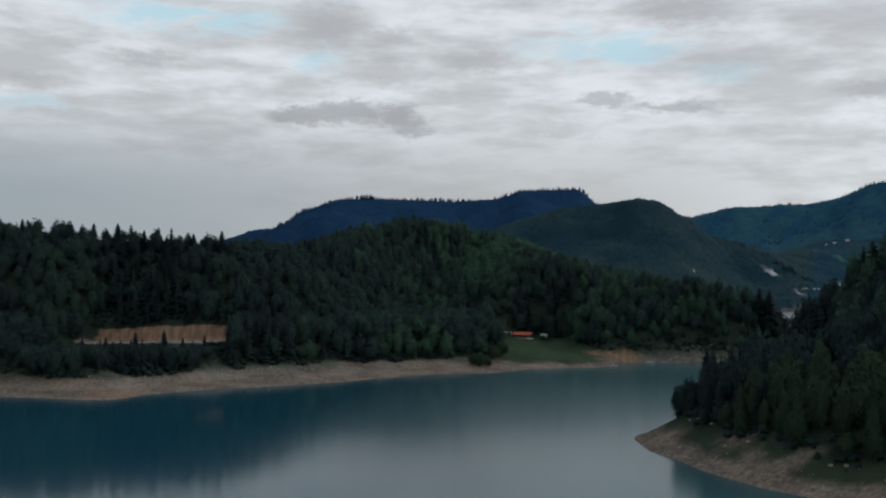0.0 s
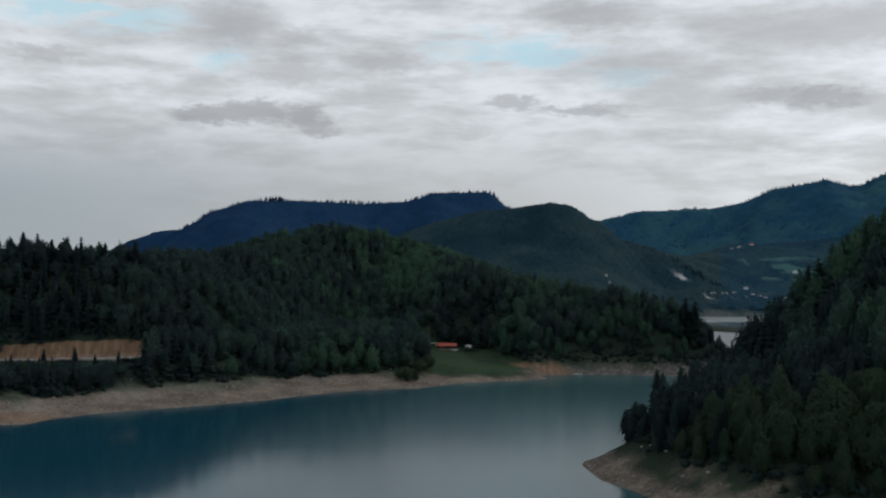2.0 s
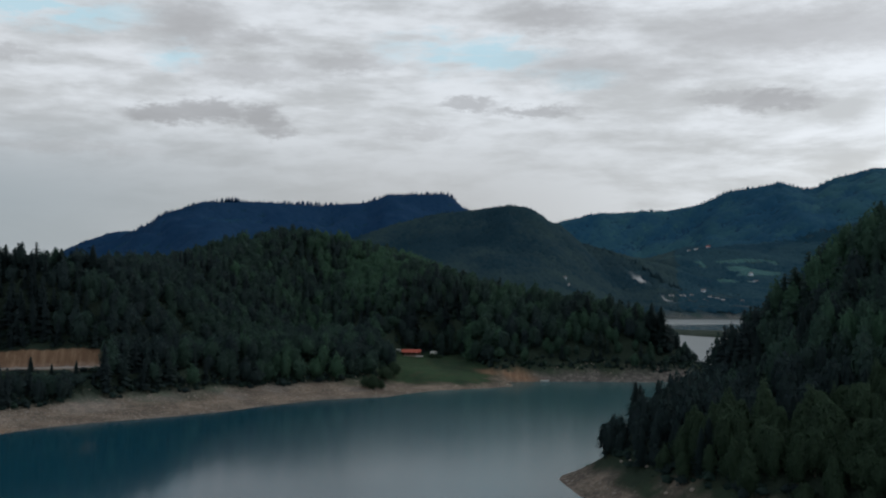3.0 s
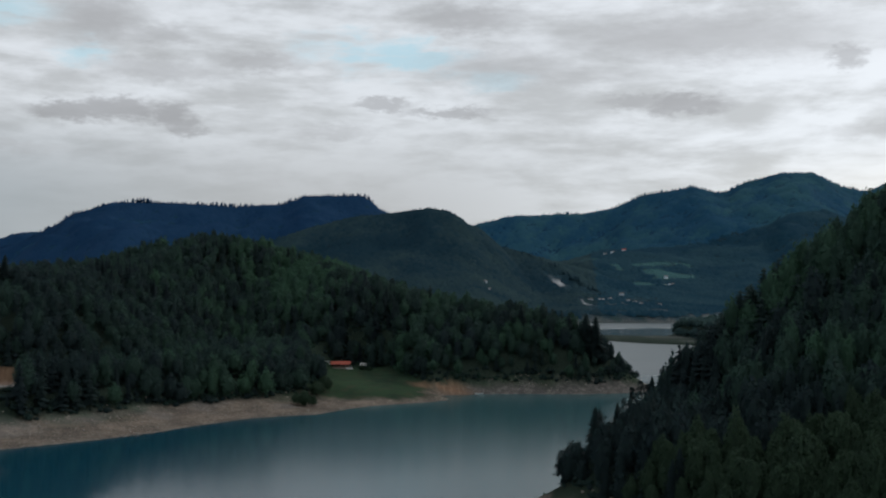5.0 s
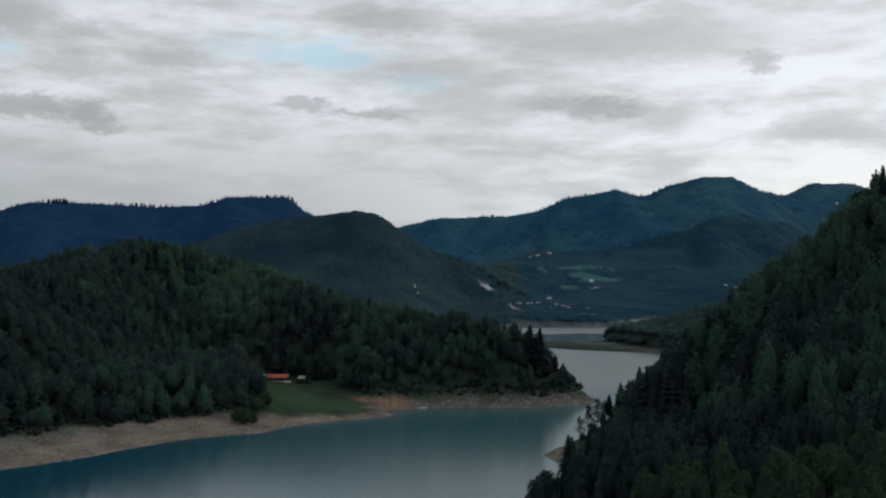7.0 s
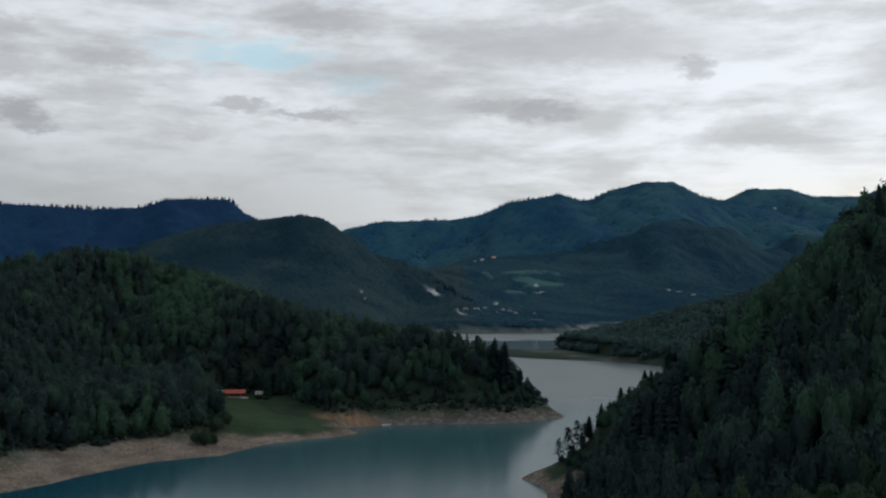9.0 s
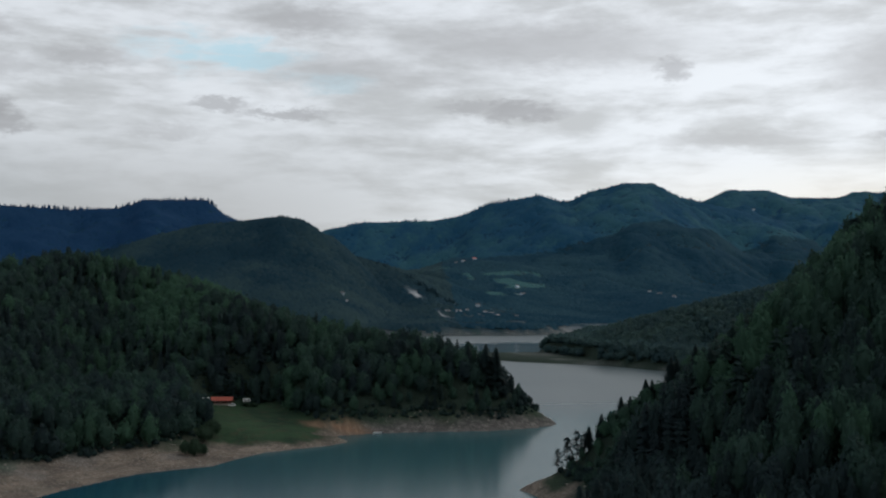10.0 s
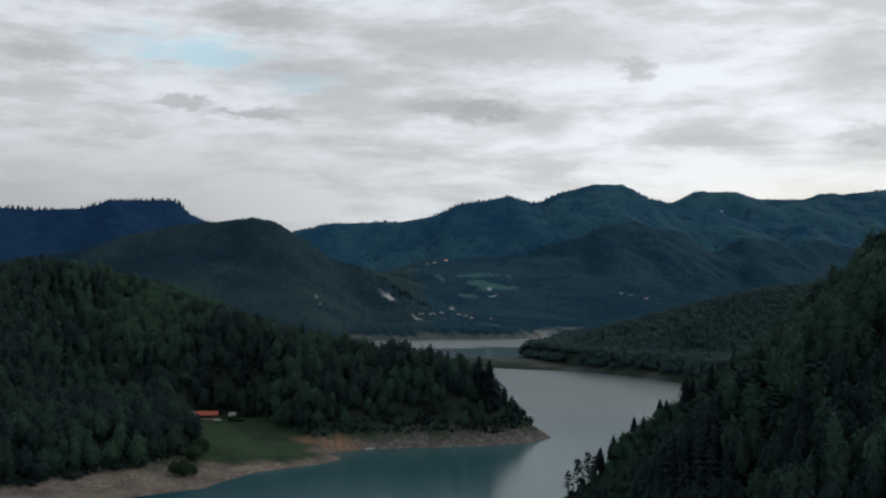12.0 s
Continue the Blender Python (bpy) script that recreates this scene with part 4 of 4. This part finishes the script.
def plant_single_trees():
    rng = np.random.default_rng(11)
    models = {False: [grow("broadleaf_tree", "round-crowned broadleaf tree in fresh green leaf on the steep shore", "tree", "broad", rng, 11.0, 4.3, "trees on the steep shore")
                      for _ in range(6)],
              True: [grow("spruce", "dark narrow spruce among broadleaf trees on the steep shore", "tree", "spruce", rng, 13.0, 2.5, "spruces on the steep shore")
                     for _ in range(4)]}
    used = {False: 0, True: 0}
    for fir, x, y, z, wide, tall, tone in SINGLE:
        kinds = models[fir]
        k = used[fir]
        used[fir] += 1
        size = tall / (13.0 if fir else 11.0)
        m = pose(x, y, z, 0, 0, rng.uniform(0, 360))
        if k < len(kinds):
            kinds[k].matrix_basis = m
            kinds[k].scale = (size if fir else wide / 4.3, size if fir else wide / 4.3, size)
            kinds[k].children[1]["tone"] = tone
            continue
        made = copy_thing(kinds[k % len(kinds)], m)
        made.children[1]["tone"] = tone
        girth = size if fir else wide / 4.3
        made.scale = (girth * rng.uniform(0.95, 1.15), girth * rng.uniform(0.95, 1.15), size)
    # tall spruces on the western skyline, black against the sky
    for x, y, top in ((-239, 600, 73), (-229, 599, 78), (-190.5, 600, 76), (-184, 603, 73), (-177, 599, 76), (-163, 600, 72.5), (-137, 604, 71), (-123, 612, 73)):
        g = ground_at(x, y)
        tree = grow("spruce", "tall dark spruce standing above the wood on the skyline", "tree", "spruce", rng, top - g, (top - g) * 0.25, "spruces on the skyline")
        tree.matrix_basis = pose(x, y, g)
    # three pines on the tip of the shore
    for x, y, tall, wide in ((142.6, 457.0, 12.0, 3.5), (140.2, 460.0, 11.5, 3.3), (137.6, 462.3, 8.6, 2.7), (144.5, 455.0, 9.5, 3.0)):
        tree = grow("pine", "slender pine with a loose crown at the water's edge", "tree", "pine", rng, tall, wide, "pines on the point")
        tree.matrix_basis = pose(x, y, ground_at(x, y) - 0.2)
    # spruces along the edge of the hill over the bay, and pines on the wooded peninsula
    for x, y, tall in ((147, 456, 8.5), (150, 452, 9.0), (153, 451, 7.0), (156, 448, 9.5), (158, 445, 8.0), (162, 441, 9.5), (164, 440, 7.5), (168, 434, 12.0), (170, 433, 9.0), (175, 429, 9.5), (181, 425, 8.5)):
        tree = grow("spruce", "dark spruce rising along the edge of the steep hill", "tree", "spruce", rng, tall, tall * 0.27, "spruces on the hill edge")
        tree.matrix_basis = pose(x, y, ground_at(x, y) - 0.3, 0, 0, rng.uniform(0, 360))
    for x, y, top, wide in ((155, 677, 49, 4.0), (148, 680, 46, 3.4), (190.5, 663, 44.5, 3.0), (195.8, 661, 42.6, 3.2), (182, 668, 43, 2.8)):
        g = ground_at(x, y)
        tree = grow("spruce", "dark spruce standing above the wood on the peninsula", "tree", "spruce", rng, top - g, (top - g) * 0.24, "spruces on the peninsula")
        tree.matrix_basis = pose(x, y, g - 0.3)
    for x, y, tall, wide in ((73, 340, 9.5, 3.4), (76.5, 345, 10, 3.2), (71.5, 334, 9, 3.4), (80, 348, 10.5, 3.2)):
        tree = grow("pine", "dense dark pine overhanging the bank of the headland", "tree", "pine", rng, tall, wide, "pines on the headland")
        tree.matrix_basis = pose(x, y, ground_at(x, y) - 0.2)
    # big trees that crown the eastern hill
    for x, y, tall, wide in ((180, 339, 18, 3.6), (208, 376, 14, 4.4), (202, 387, 13, 4.4), (169, 360, 15, 3.6), (213, 382, 14, 4.6), (206, 384, 14, 4.6)):
        tree = grow("pine", "big dark pine crowning the steep hill", "tree", "pine", rng, tall, wide, "pines on the hill")
        tree.matrix_basis = pose(x, y, ground_at(x, y) - 0.3)
    for x, y, top in ((193.6, 355, 105.5), (197, 352, 99), (169.4, 360.3, 81.5)):
        g = ground_at(x, y)
        tree = grow("spruce", "tall dark spruce near the top of the steep hill", "tree", "spruce", rng, top - g, (top - g) * 0.17, "spruces near the hilltop")
        tree.matrix_basis = pose(x, y, g - 0.3)
    # a few small spruces on the bench below the clay cut
    for x, y, tall in ((-131, 520, 9.0), (-145, 522, 8.0), (-158, 518, 6.5), (-122, 519, 6.0), (-170, 521, 6.0), (-112, 520, 7.0)):
        tree = grow("spruce", "young spruce on the bench below the clay cut", "tree", "spruce", rng, tall, tall * 0.24, "spruces below the cut")
        tree.matrix_basis = pose(x, y, ground_at(x, y))
    for x, y, tall, wide in ((-150, 508, 5.5, 3.4), (-143, 512, 5.0, 3.0), (-160, 505, 5.5, 3.6), (-172, 500, 6.0, 3.6), (-137, 506, 4.6, 3.0), (-126, 508, 5.0, 3.2), (-116, 506, 5.5, 3.4),
                             (20, 575, 8.0, 3.6), (16.5, 577, 6.5, 3.2), (24, 578, 5.0, 2.6), (63, 696, 3.0, 3.0), (67, 694, 2.6, 2.6), (28, 602, 8.0, 4.5), (33, 612, 9.0, 4.5)):
        tree = grow("bush", "dense dark green bush beside the shore clearing", "bush", "broad", rng, tall, wide, "bushes")
        tree.matrix_basis = pose(x, y, ground_at(x, y) - 0.2)


plant_single_trees()


# ---------------------------------------------------------------- the house by the cove
M_ROOF = plain("red_roof_tiles", (0.42, 0.10, 0.065), 0.8, 0, 1.2)
M_TIMBER = plain("dark_timber", (0.07, 0.05, 0.038), 0.85, 0, 2.0)
M_DECK = plain("weathered_boards", (0.22, 0.16, 0.12), 0.85, 0, 1.5)
M_WHITE = plain("white_paint", (0.78, 0.78, 0.76), 0.45, 0, 1.0, 0.06)
M_PLASTER = plain("pale_plaster", (0.62, 0.58, 0.52), 0.9, 0, 0.4, 0.12)
M_DULL = plain("grey_sheet", (0.35, 0.36, 0.37), 0.5, 0, 0.6)
M_DARK = plain("dark_rubber", (0.02, 0.02, 0.022), 0.7, 0, 2.0)
M_STONE = plain("bank_stone", (0.27, 0.24, 0.21), 0.95, 0, 0.7, 0.35)
M_STEEL = plain("galvanised_steel", (0.4, 0.41, 0.42), 0.45, 0.8, 1.0)


def glass_material():
    m, nt, skin = material("window_glass", 0.08)
    skin.inputs["Base Color"].default_value = (0.03, 0.035, 0.04, 1)
    skin.inputs["IOR"].default_value = 1.5
    return m


M_GLASS = glass_material()


def box(bm, x, y, z, sx, sy, sz, bevel=0.0):
    """A box with its middle at x, y and its foot at z."""
    made = bmesh.ops.create_cube(bm, size=1.0, matrix=Matrix.Translation((x, y, z + sz / 2)) @ Matrix.Diagonal((sx, sy, sz, 1)))
    if bevel:
        edges = list({e for v in made["verts"] for e in v.link_edges})
        bmesh.ops.bevel(bm, geom=edges, offset=bevel, segments=2, affect="EDGES")


def box_part(name, mat, parent, *size, bevel=0.0, label=""):
    bm = bmesh.new()
    box(bm, *size, bevel=bevel)
    return part(name, bm, mat, parent, label)


def gable_walls(bm, sx, sy, high, peak):
    """Walls with gables at both ends of x, on z = 0."""
    x, y = sx / 2, sy / 2
    low = [bm.verts.new(p) for p in ((-x, -y, 0), (x, -y, 0), (x, y, 0), (-x, y, 0))]
    top = [bm.verts.new(p) for p in ((-x, -y, high), (x, -y, high), (x, y, high), (-x, y, high))]
    tip = [bm.verts.new((-x, 0, peak)), bm.verts.new((x, 0, peak))]
    for f in ((low[0], low[1], top[1], top[0]), (low[2], low[3], top[3], top[2]), (low[1], low[2], top[2], tip[1], top[1]),
              (low[3], low[0], top[0], tip[0], top[3]), (low[3], low[2], low[1], low[0]), (top[0], top[1], tip[1], tip[0]), (top[2], top[3], tip[0], tip[1])):
        bm.faces.new(f)


def roof_slope(bm, sx, sy, high, peak, side, over=0.5, thick=0.14):
    """One slope of a gable roof, as a slab resting on the walls."""
    fall = (peak - high) / (sy / 2)
    y0, y1 = side * (sy / 2 + over), 0.0
    z0, z1 = high - over * fall, peak
    x = sx / 2 + over
    v = [bm.verts.new(p) for p in ((-x, y0, z0), (x, y0, z0), (x, y1, z1), (-x, y1, z1), (-x, y0, z0 + thick), (x, y0, z0 + thick), (x, y1, z1 + thick), (-x, y1, z1 + thick))]
    for f in ((3, 2, 1, 0), (4, 5, 6, 7), (0, 1, 5, 4), (1, 2, 6, 5), (2, 3, 7, 6), (3, 0, 4, 7)):
        bm.faces.new([v[k] for k in f])
    bmesh.ops.recalc_face_normals(bm, faces=bm.faces)


def window_part(parent, x, y, z, w, h):
    win = box_part("window", M_WHITE, parent, x, y, z, w, 0.08, h)
    for k in (-1, 1):
        box_part("pane", M_GLASS, win, x + k * w * 0.23, y - 0.03, z + 0.08, w * 0.4, 0.06, h - 0.16)
    return win


def build_house(x, y, turn, sx, sy, high, peak, wall_mat, roof_mat, label, windows=3, chimney=True, group=""):
    house = tagged(new("house"), label, "house", group)
    bm = bmesh.new()
    gable_walls(bm, sx, sy, high, peak)
    part("wall", bm, wall_mat, house)
    for side in (-1, 1):
        bm = bmesh.new()
        roof_slope(bm, sx, sy, high, peak, side)
        part("roof", bm, roof_mat, house)
    for k in range(windows):
        window_part(house, sx * ((k + 0.5) / windows - 0.5) * 0.9, -sy / 2 - 0.03, high * 0.38, 1.1, 1.1)
    box_part("door", M_TIMBER, house, sx * 0.02, -sy / 2 - 0.03, 0.0, 0.9, 0.08, 2.0)
    if chimney:
        box_part("chimney", M_PLASTER, house, sx * 0.2, sy * 0.12, peak - 0.8, 0.6, 0.6, 1.6)
    house.matrix_basis = pose(x, y, ground_at(x, y) - 0.15, 0, 0, turn)
    return house


def build_lake_house():
    x, y, turn = 51.5, 707.0, -8
    house = build_house(x, y, turn, 11.0, 6.2, 2.3, 3.5, M_TIMBER, M_ROOF, "dark timber lake house with a red tiled gable roof", 3, False)
    for k in range(5):
        box_part("post", M_TIMBER, house, -4.8 + 2.4 * k, -5.4, 0.3, 0.16, 0.16, 2.1)
    bm = bmesh.new()
    roof_slope(bm, 10.2, 4.6, 1.95, 2.3, -1, 0.3, 0.1)
    bmesh.ops.translate(bm, verts=bm.verts, vec=(0, -3.3, 0))
    part("porch_roof", bm, M_ROOF, house)
    deck = box_part("terrace", M_DECK, house, 0.6, -4.6, 0.02, 11.0, 3.0, 0.3)
    for k in range(9):
        box_part("board", M_DECK, deck, 0.6, -5.9 + 0.325 * k, 0.325, 10.9, 0.29, 0.03)
    box_part("foundation", M_STONE, house, 0.6, -6.3, -1.2, 10.4, 0.4, 1.3)


def build_canopy():
    thing = tagged(new("canopy"), "white flat canopy on thin posts beside the lake house", "canopy")
    box_part("roof", M_WHITE, thing, 0, 0, 2.05, 6.6, 3.0, 0.12, bevel=0.03)
    for px in (-3.1, 0.0, 3.1):
        for py in (-1.3, 1.3):
            box_part("post", M_WHITE, thing, px, py, 0, 0.1, 0.1, 2.1)
    box_part("table", M_DECK, thing, 0.5, 0, 0.72, 1.8, 0.8, 0.06)
    thing.matrix_basis = pose(41.0, 702.5, ground_at(41.0, 702.5) + 0.02, 0, 0, -8)


def wheel(parent, x, y, z, r, w):
    bm = bmesh.new()
    bmesh.ops.create_cone(bm, cap_ends=True, segments=16, radius1=r, radius2=r, depth=w, matrix=Matrix.Translation((x, y, z)) @ Matrix.Rotation(math.pi / 2, 4, "X"))
    tyre = part("wheel", bm, M_DARK, parent)
    bm = bmesh.new()
    bmesh.ops.create_cone(bm, cap_ends=True, segments=12, radius1=r * 0.55, radius2=r * 0.5, depth=w + 0.03, matrix=Matrix.Translation((x, y, z)) @ Matrix.Rotation(math.pi / 2, 4, "X"))
    part("rim", bm, M_STEEL, tyre)


def build_car(x, y, turn):
    car = tagged(new("car"), "white parked hatchback on the gravel before the house", "car")
    bm = bmesh.new()
    outline = ((-2.05, 0.35), (-2.1, 0.75), (-1.9, 0.98), (-1.1, 1.02), (1.0, 1.0), (1.75, 0.9), (2.05, 0.7), (2.05, 0.35))
    rows = [[bm.verts.new((px, py, pz)) for px, pz in outline] for py in (-0.85, 0.85)]
    n = len(outline)
    for k in range(n):
        bm.faces.new((rows[0][k], rows[0][(k + 1) % n], rows[1][(k + 1) % n], rows[1][k]))
    bm.faces.new(rows[0][::-1])
    bm.faces.new(rows[1])
    bmesh.ops.recalc_face_normals(bm, faces=bm.faces)
    bmesh.ops.bevel(bm, geom=bm.edges[:], offset=0.06, segments=2, affect="EDGES")
    part("body", bm, M_WHITE, car)
    bm = bmesh.new()
    low, top = ((-1.85, 0.99), (0.95, 0.99)), ((-1.45, 1.46), (0.3, 1.46))
    v = [bm.verts.new((px, py * s, pz)) for (a, b), s in (((low[0], low[1]), 0.8), ((top[0], top[1]), 0.66)) for py in (-1, 1) for px, pz in (a, b)]
    for f in ((0, 1, 5, 4), (2, 6, 7, 3), (0, 4, 6, 2), (1, 3, 7, 5), (4, 5, 7, 6), (0, 2, 3, 1)):
        bm.faces.new([v[k] for k in f])
    bmesh.ops.recalc_face_normals(bm, faces=bm.faces)
    cabin = part("cabin", bm, M_GLASS, car, "dark car windows")
    box_part("roof_panel", M_WHITE, cabin, -0.58, 0, 1.455, 1.7, 1.28, 0.05, bevel=0.02)
    for px in (-1.3, 1.3):
        for py in (-0.8, 0.8):
            wheel(car, px, py, 0.33, 0.33, 0.2)
    for py in (-0.6, 0.6):
        box_part("headlight", M_STEEL, car, 2.03, py, 0.62, 0.08, 0.3, 0.14)
    car.matrix_basis = pose(x, y, ground_at(x, y), 0, 0, turn)


def build_caravan(x, y, turn):
    van = tagged(new("caravan"), "pale grey-white caravan parked at the wood's edge", "caravan")
    box_part("body", M_WHITE, van, 0, 0, 0.5, 4.0, 2.1, 2.1, bevel=0.22)
    for px in (-1.0, 0.9):
        box_part("window", M_GLASS, van, px, -1.06, 1.5, 1.0, 0.05, 0.6)
    box_part("stripe", M_DULL, van, 0, -1.065, 0.95, 3.4, 0.03, 0.18)
    box_part("drawbar", M_STEEL, van, 2.6, 0, 0.45, 1.4, 0.1, 0.1)
    for py in (-0.95, 0.95):
        wheel(van, -0.2, py, 0.33, 0.33, 0.2)
    van.matrix_basis = pose(x, y, ground_at(x, y), 0, 0, turn)


def build_boat(x, y, turn):
    boat = tagged(new("rowing_boat"), "small white open boat moored at the bank", "boat")
    bm = bmesh.new()
    rings = []
    for t, w, keel, gun in ((-2.5, 0.72, 0.0, 0.62), (-1.2, 0.88, -0.06, 0.6), (0.4, 0.86, -0.06, 0.62), (1.7, 0.52, 0.02, 0.74), (2.6, 0.05, 0.25, 0.9)):
        rings.append([bm.verts.new(p) for p in ((t, -w, gun), (t, -w * 0.8, keel + 0.2), (t, 0, keel), (t, w * 0.8, keel + 0.2), (t, w, gun),
                                                (t, w * 0.86, gun), (t, w * 0.6, keel + 0.24), (t, 0, keel + 0.1), (t, -w * 0.6, keel + 0.24), (t, -w * 0.86, gun))])
    for a, b in zip(rings, rings[1:]):
        for k in range(10):
            bm.faces.new((a[k], a[(k + 1) % 10], b[(k + 1) % 10], b[k]))
    bm.faces.new(rings[0])
    bm.faces.new(rings[-1][::-1])
    bmesh.ops.recalc_face_normals(bm, faces=bm.faces)
    part("hull", bm, M_WHITE, boat)
    for t in (-1.6, -0.2, 1.1):
        box_part("thwart", M_DECK, boat, t, 0, 0.4, 0.28, 1.3, 0.05)
    motor = box_part("outboard", M_DARK, boat, -2.65, 0, 0.4, 0.32, 0.3, 0.5, bevel=0.06)
    box_part("shaft", M_DARK, motor, -2.68, 0, -0.25, 0.1, 0.1, 0.7)
    boat.matrix_basis = pose(x, y, 0.02, 0, 0, turn)
    post = tagged(new("mooring_frame"), "dark timber mooring frame on the waterside bank", "mooring")
    for k in (-0.6, 0.6):
        box_part("post", M_TIMBER, post, k, 0, 0, 0.14, 0.14, 1.7)
    box_part("beam", M_TIMBER, post, 0, 0, 1.55, 1.9, 0.16, 0.16)
    post.matrix_basis = pose(x - 0.8, y + 2.2, ground_at(x - 0.8, y + 2.2) - 0.1, 0, 0, turn)


build_lake_house()
build_canopy()
build_car(55.5, 697.5, 172)
build_caravan(65.0, 706.0, 6)
build_boat(120.0, 636.0, 4)

# ---------------------------------------------------------------- far houses
M_LIME = plain("limewashed_wall", (0.62, 0.74, 0.84), 0.9, 0, 0.4, 0.08)
M_ROOF_DARK = plain("grey_roof", (0.20, 0.20, 0.205), 0.85, 0, 0.5)
for n, (x, y, turn, sx, sy, high) in enumerate((
        (975, 2740, 20, 13, 8, 5.0), (1010, 2750, -15, 12, 9, 6.0), (959, 2750, 5, 9, 7, 3.5), (1003, 2460, 10, 10, 8, 6.0), (986, 2388, 0, 15, 7, 3.0),
        (706, 1964, -20, 10, 9, 6.0), (648, 1912, 5, 13, 7, 3.0), (626, 1908, 8, 11, 7, 3.0), (667, 1919, 15, 8, 6, 3.2), (707, 1933, -5, 8, 6, 4.0), (718, 1927, 0, 7, 6, 3.6),
        (718, 1900, 25, 8, 6, 3.2), (743, 1873, -30, 6, 11, 3.5), (420, 1849, 0, 7, 6, 4.0), (419, 1817, 25, 5, 5, 2.6), (1316, 2390, 10, 10, 7, 4.5), (1326, 2362, -5, 12, 7, 3.5),
        (1330, 2304, -12, 10, 8, 5.0), (2610, 3500, 0, 14, 9, 5.0), (2406, 3500, 10, 14, 9, 5.0))):
    build_house(x, y, turn, sx * 0.8, sy * 0.8, high * 0.9, high * 0.9 + sy * 0.27, M_LIME, M_ROOF if n == 1 else M_ROOF_DARK,
                "small pale rendered farmhouse with a " + ("red" if n == 1 else "grey") + " gable roof", 3, True, "houses in the valley")

mast = tagged(new("radio_mast"), "thin steel radio mast on the far ridge", "mast")
bm = bmesh.new()
tube(bm, [((0, 0, 0), 0.9), ((0, 0, 14), 0.6), ((0, 0, 30), 0.25)], 6)
part("pole", bm, M_STEEL, mast)
for k, z in enumerate((18.0, 23.0)):
    box_part("aerial", M_STEEL, mast, 0, 0, z, 2.4, 1.2, 1.6)
mast.matrix_basis = pose(3085, 3478, ground_at(3085, 3478) - 1)

# ---------------------------------------------------------------- stones and tufts on the banks
def strew():
    rng = np.random.default_rng(23)
    x = np.concatenate([rng.uniform(-240, 60, 9000), rng.uniform(50, 240, 5000), rng.uniform(50, 140, 3000)])
    y = np.concatenate([rng.uniform(410, 610, 9000), rng.uniform(600, 690, 5000), rng.uniform(230, 480, 3000)])
    h, d = land(x, y)
    on = (d > 0.3) & (d < np.where(x < 50, 44, 24)) & (h < 10)
    rocky = rough(x, y, 30, 91, 3)
    stones = on & (rng.uniform(0, 1, len(x)) < np.clip(0.35 + rocky, 0.05, 0.9) * np.where((x > 40) & (y < 480), 0.3, 1))
    stones &= np.exp(-(((x - 60) / 33) ** 2 + ((y - 640) / 72) ** 2) ** 3) < 0.2
    k = np.nonzero(stones)[0]
    k = k[rng.permutation(len(k))[:3200]]
    size = 0.2 + 0.6 * rng.uniform(0, 1, len(k)) ** 3
    rows = np.stack([x[k], y[k], h[k] - size * 0.4, size, size * rng.uniform(0.4, 0.7, len(k)), rng.uniform(0, 1, len(k))], -1)
    ob = scatter("bank_stones", "scattered grey-brown stones on the bare bank", rows, [ball(2, 5, rng, 0.3) for _ in range(5)], M_STONE, rng)
    ob["category"] = "stones"
    tufts = (d > 5) & (d < np.where(x < 50, 46, 26)) & (h > 2.5) & (h < 10) & (rng.uniform(0, 1, len(x)) < np.clip(-0.1 + 0.12 * (h - 3) + 0.6 * rough(x, y, 24, 95, 3), 0, 0.8))
    tufts &= np.exp(-(((x - 60) / 33) ** 2 + ((y - 640) / 72) ** 2) ** 3) < 0.2
    k = np.nonzero(tufts)[0]
    k = k[rng.permutation(len(k))[:900]]
    size = rng.uniform(0.35, 0.95, len(k))
    rows = np.stack([x[k], y[k], h[k] - 0.1, size, size * rng.uniform(0.6, 1.1, len(k)), rng.uniform(0.1, 0.7, len(k))], -1)
    ob = scatter("bank_scrub", "low dark green scrub creeping down the bank", rows, [broad_crown(rng, 24, 0.4, (2, 4)) for _ in range(4)], M_LEAF, rng)
    ob["category"] = "scrub"


strew()
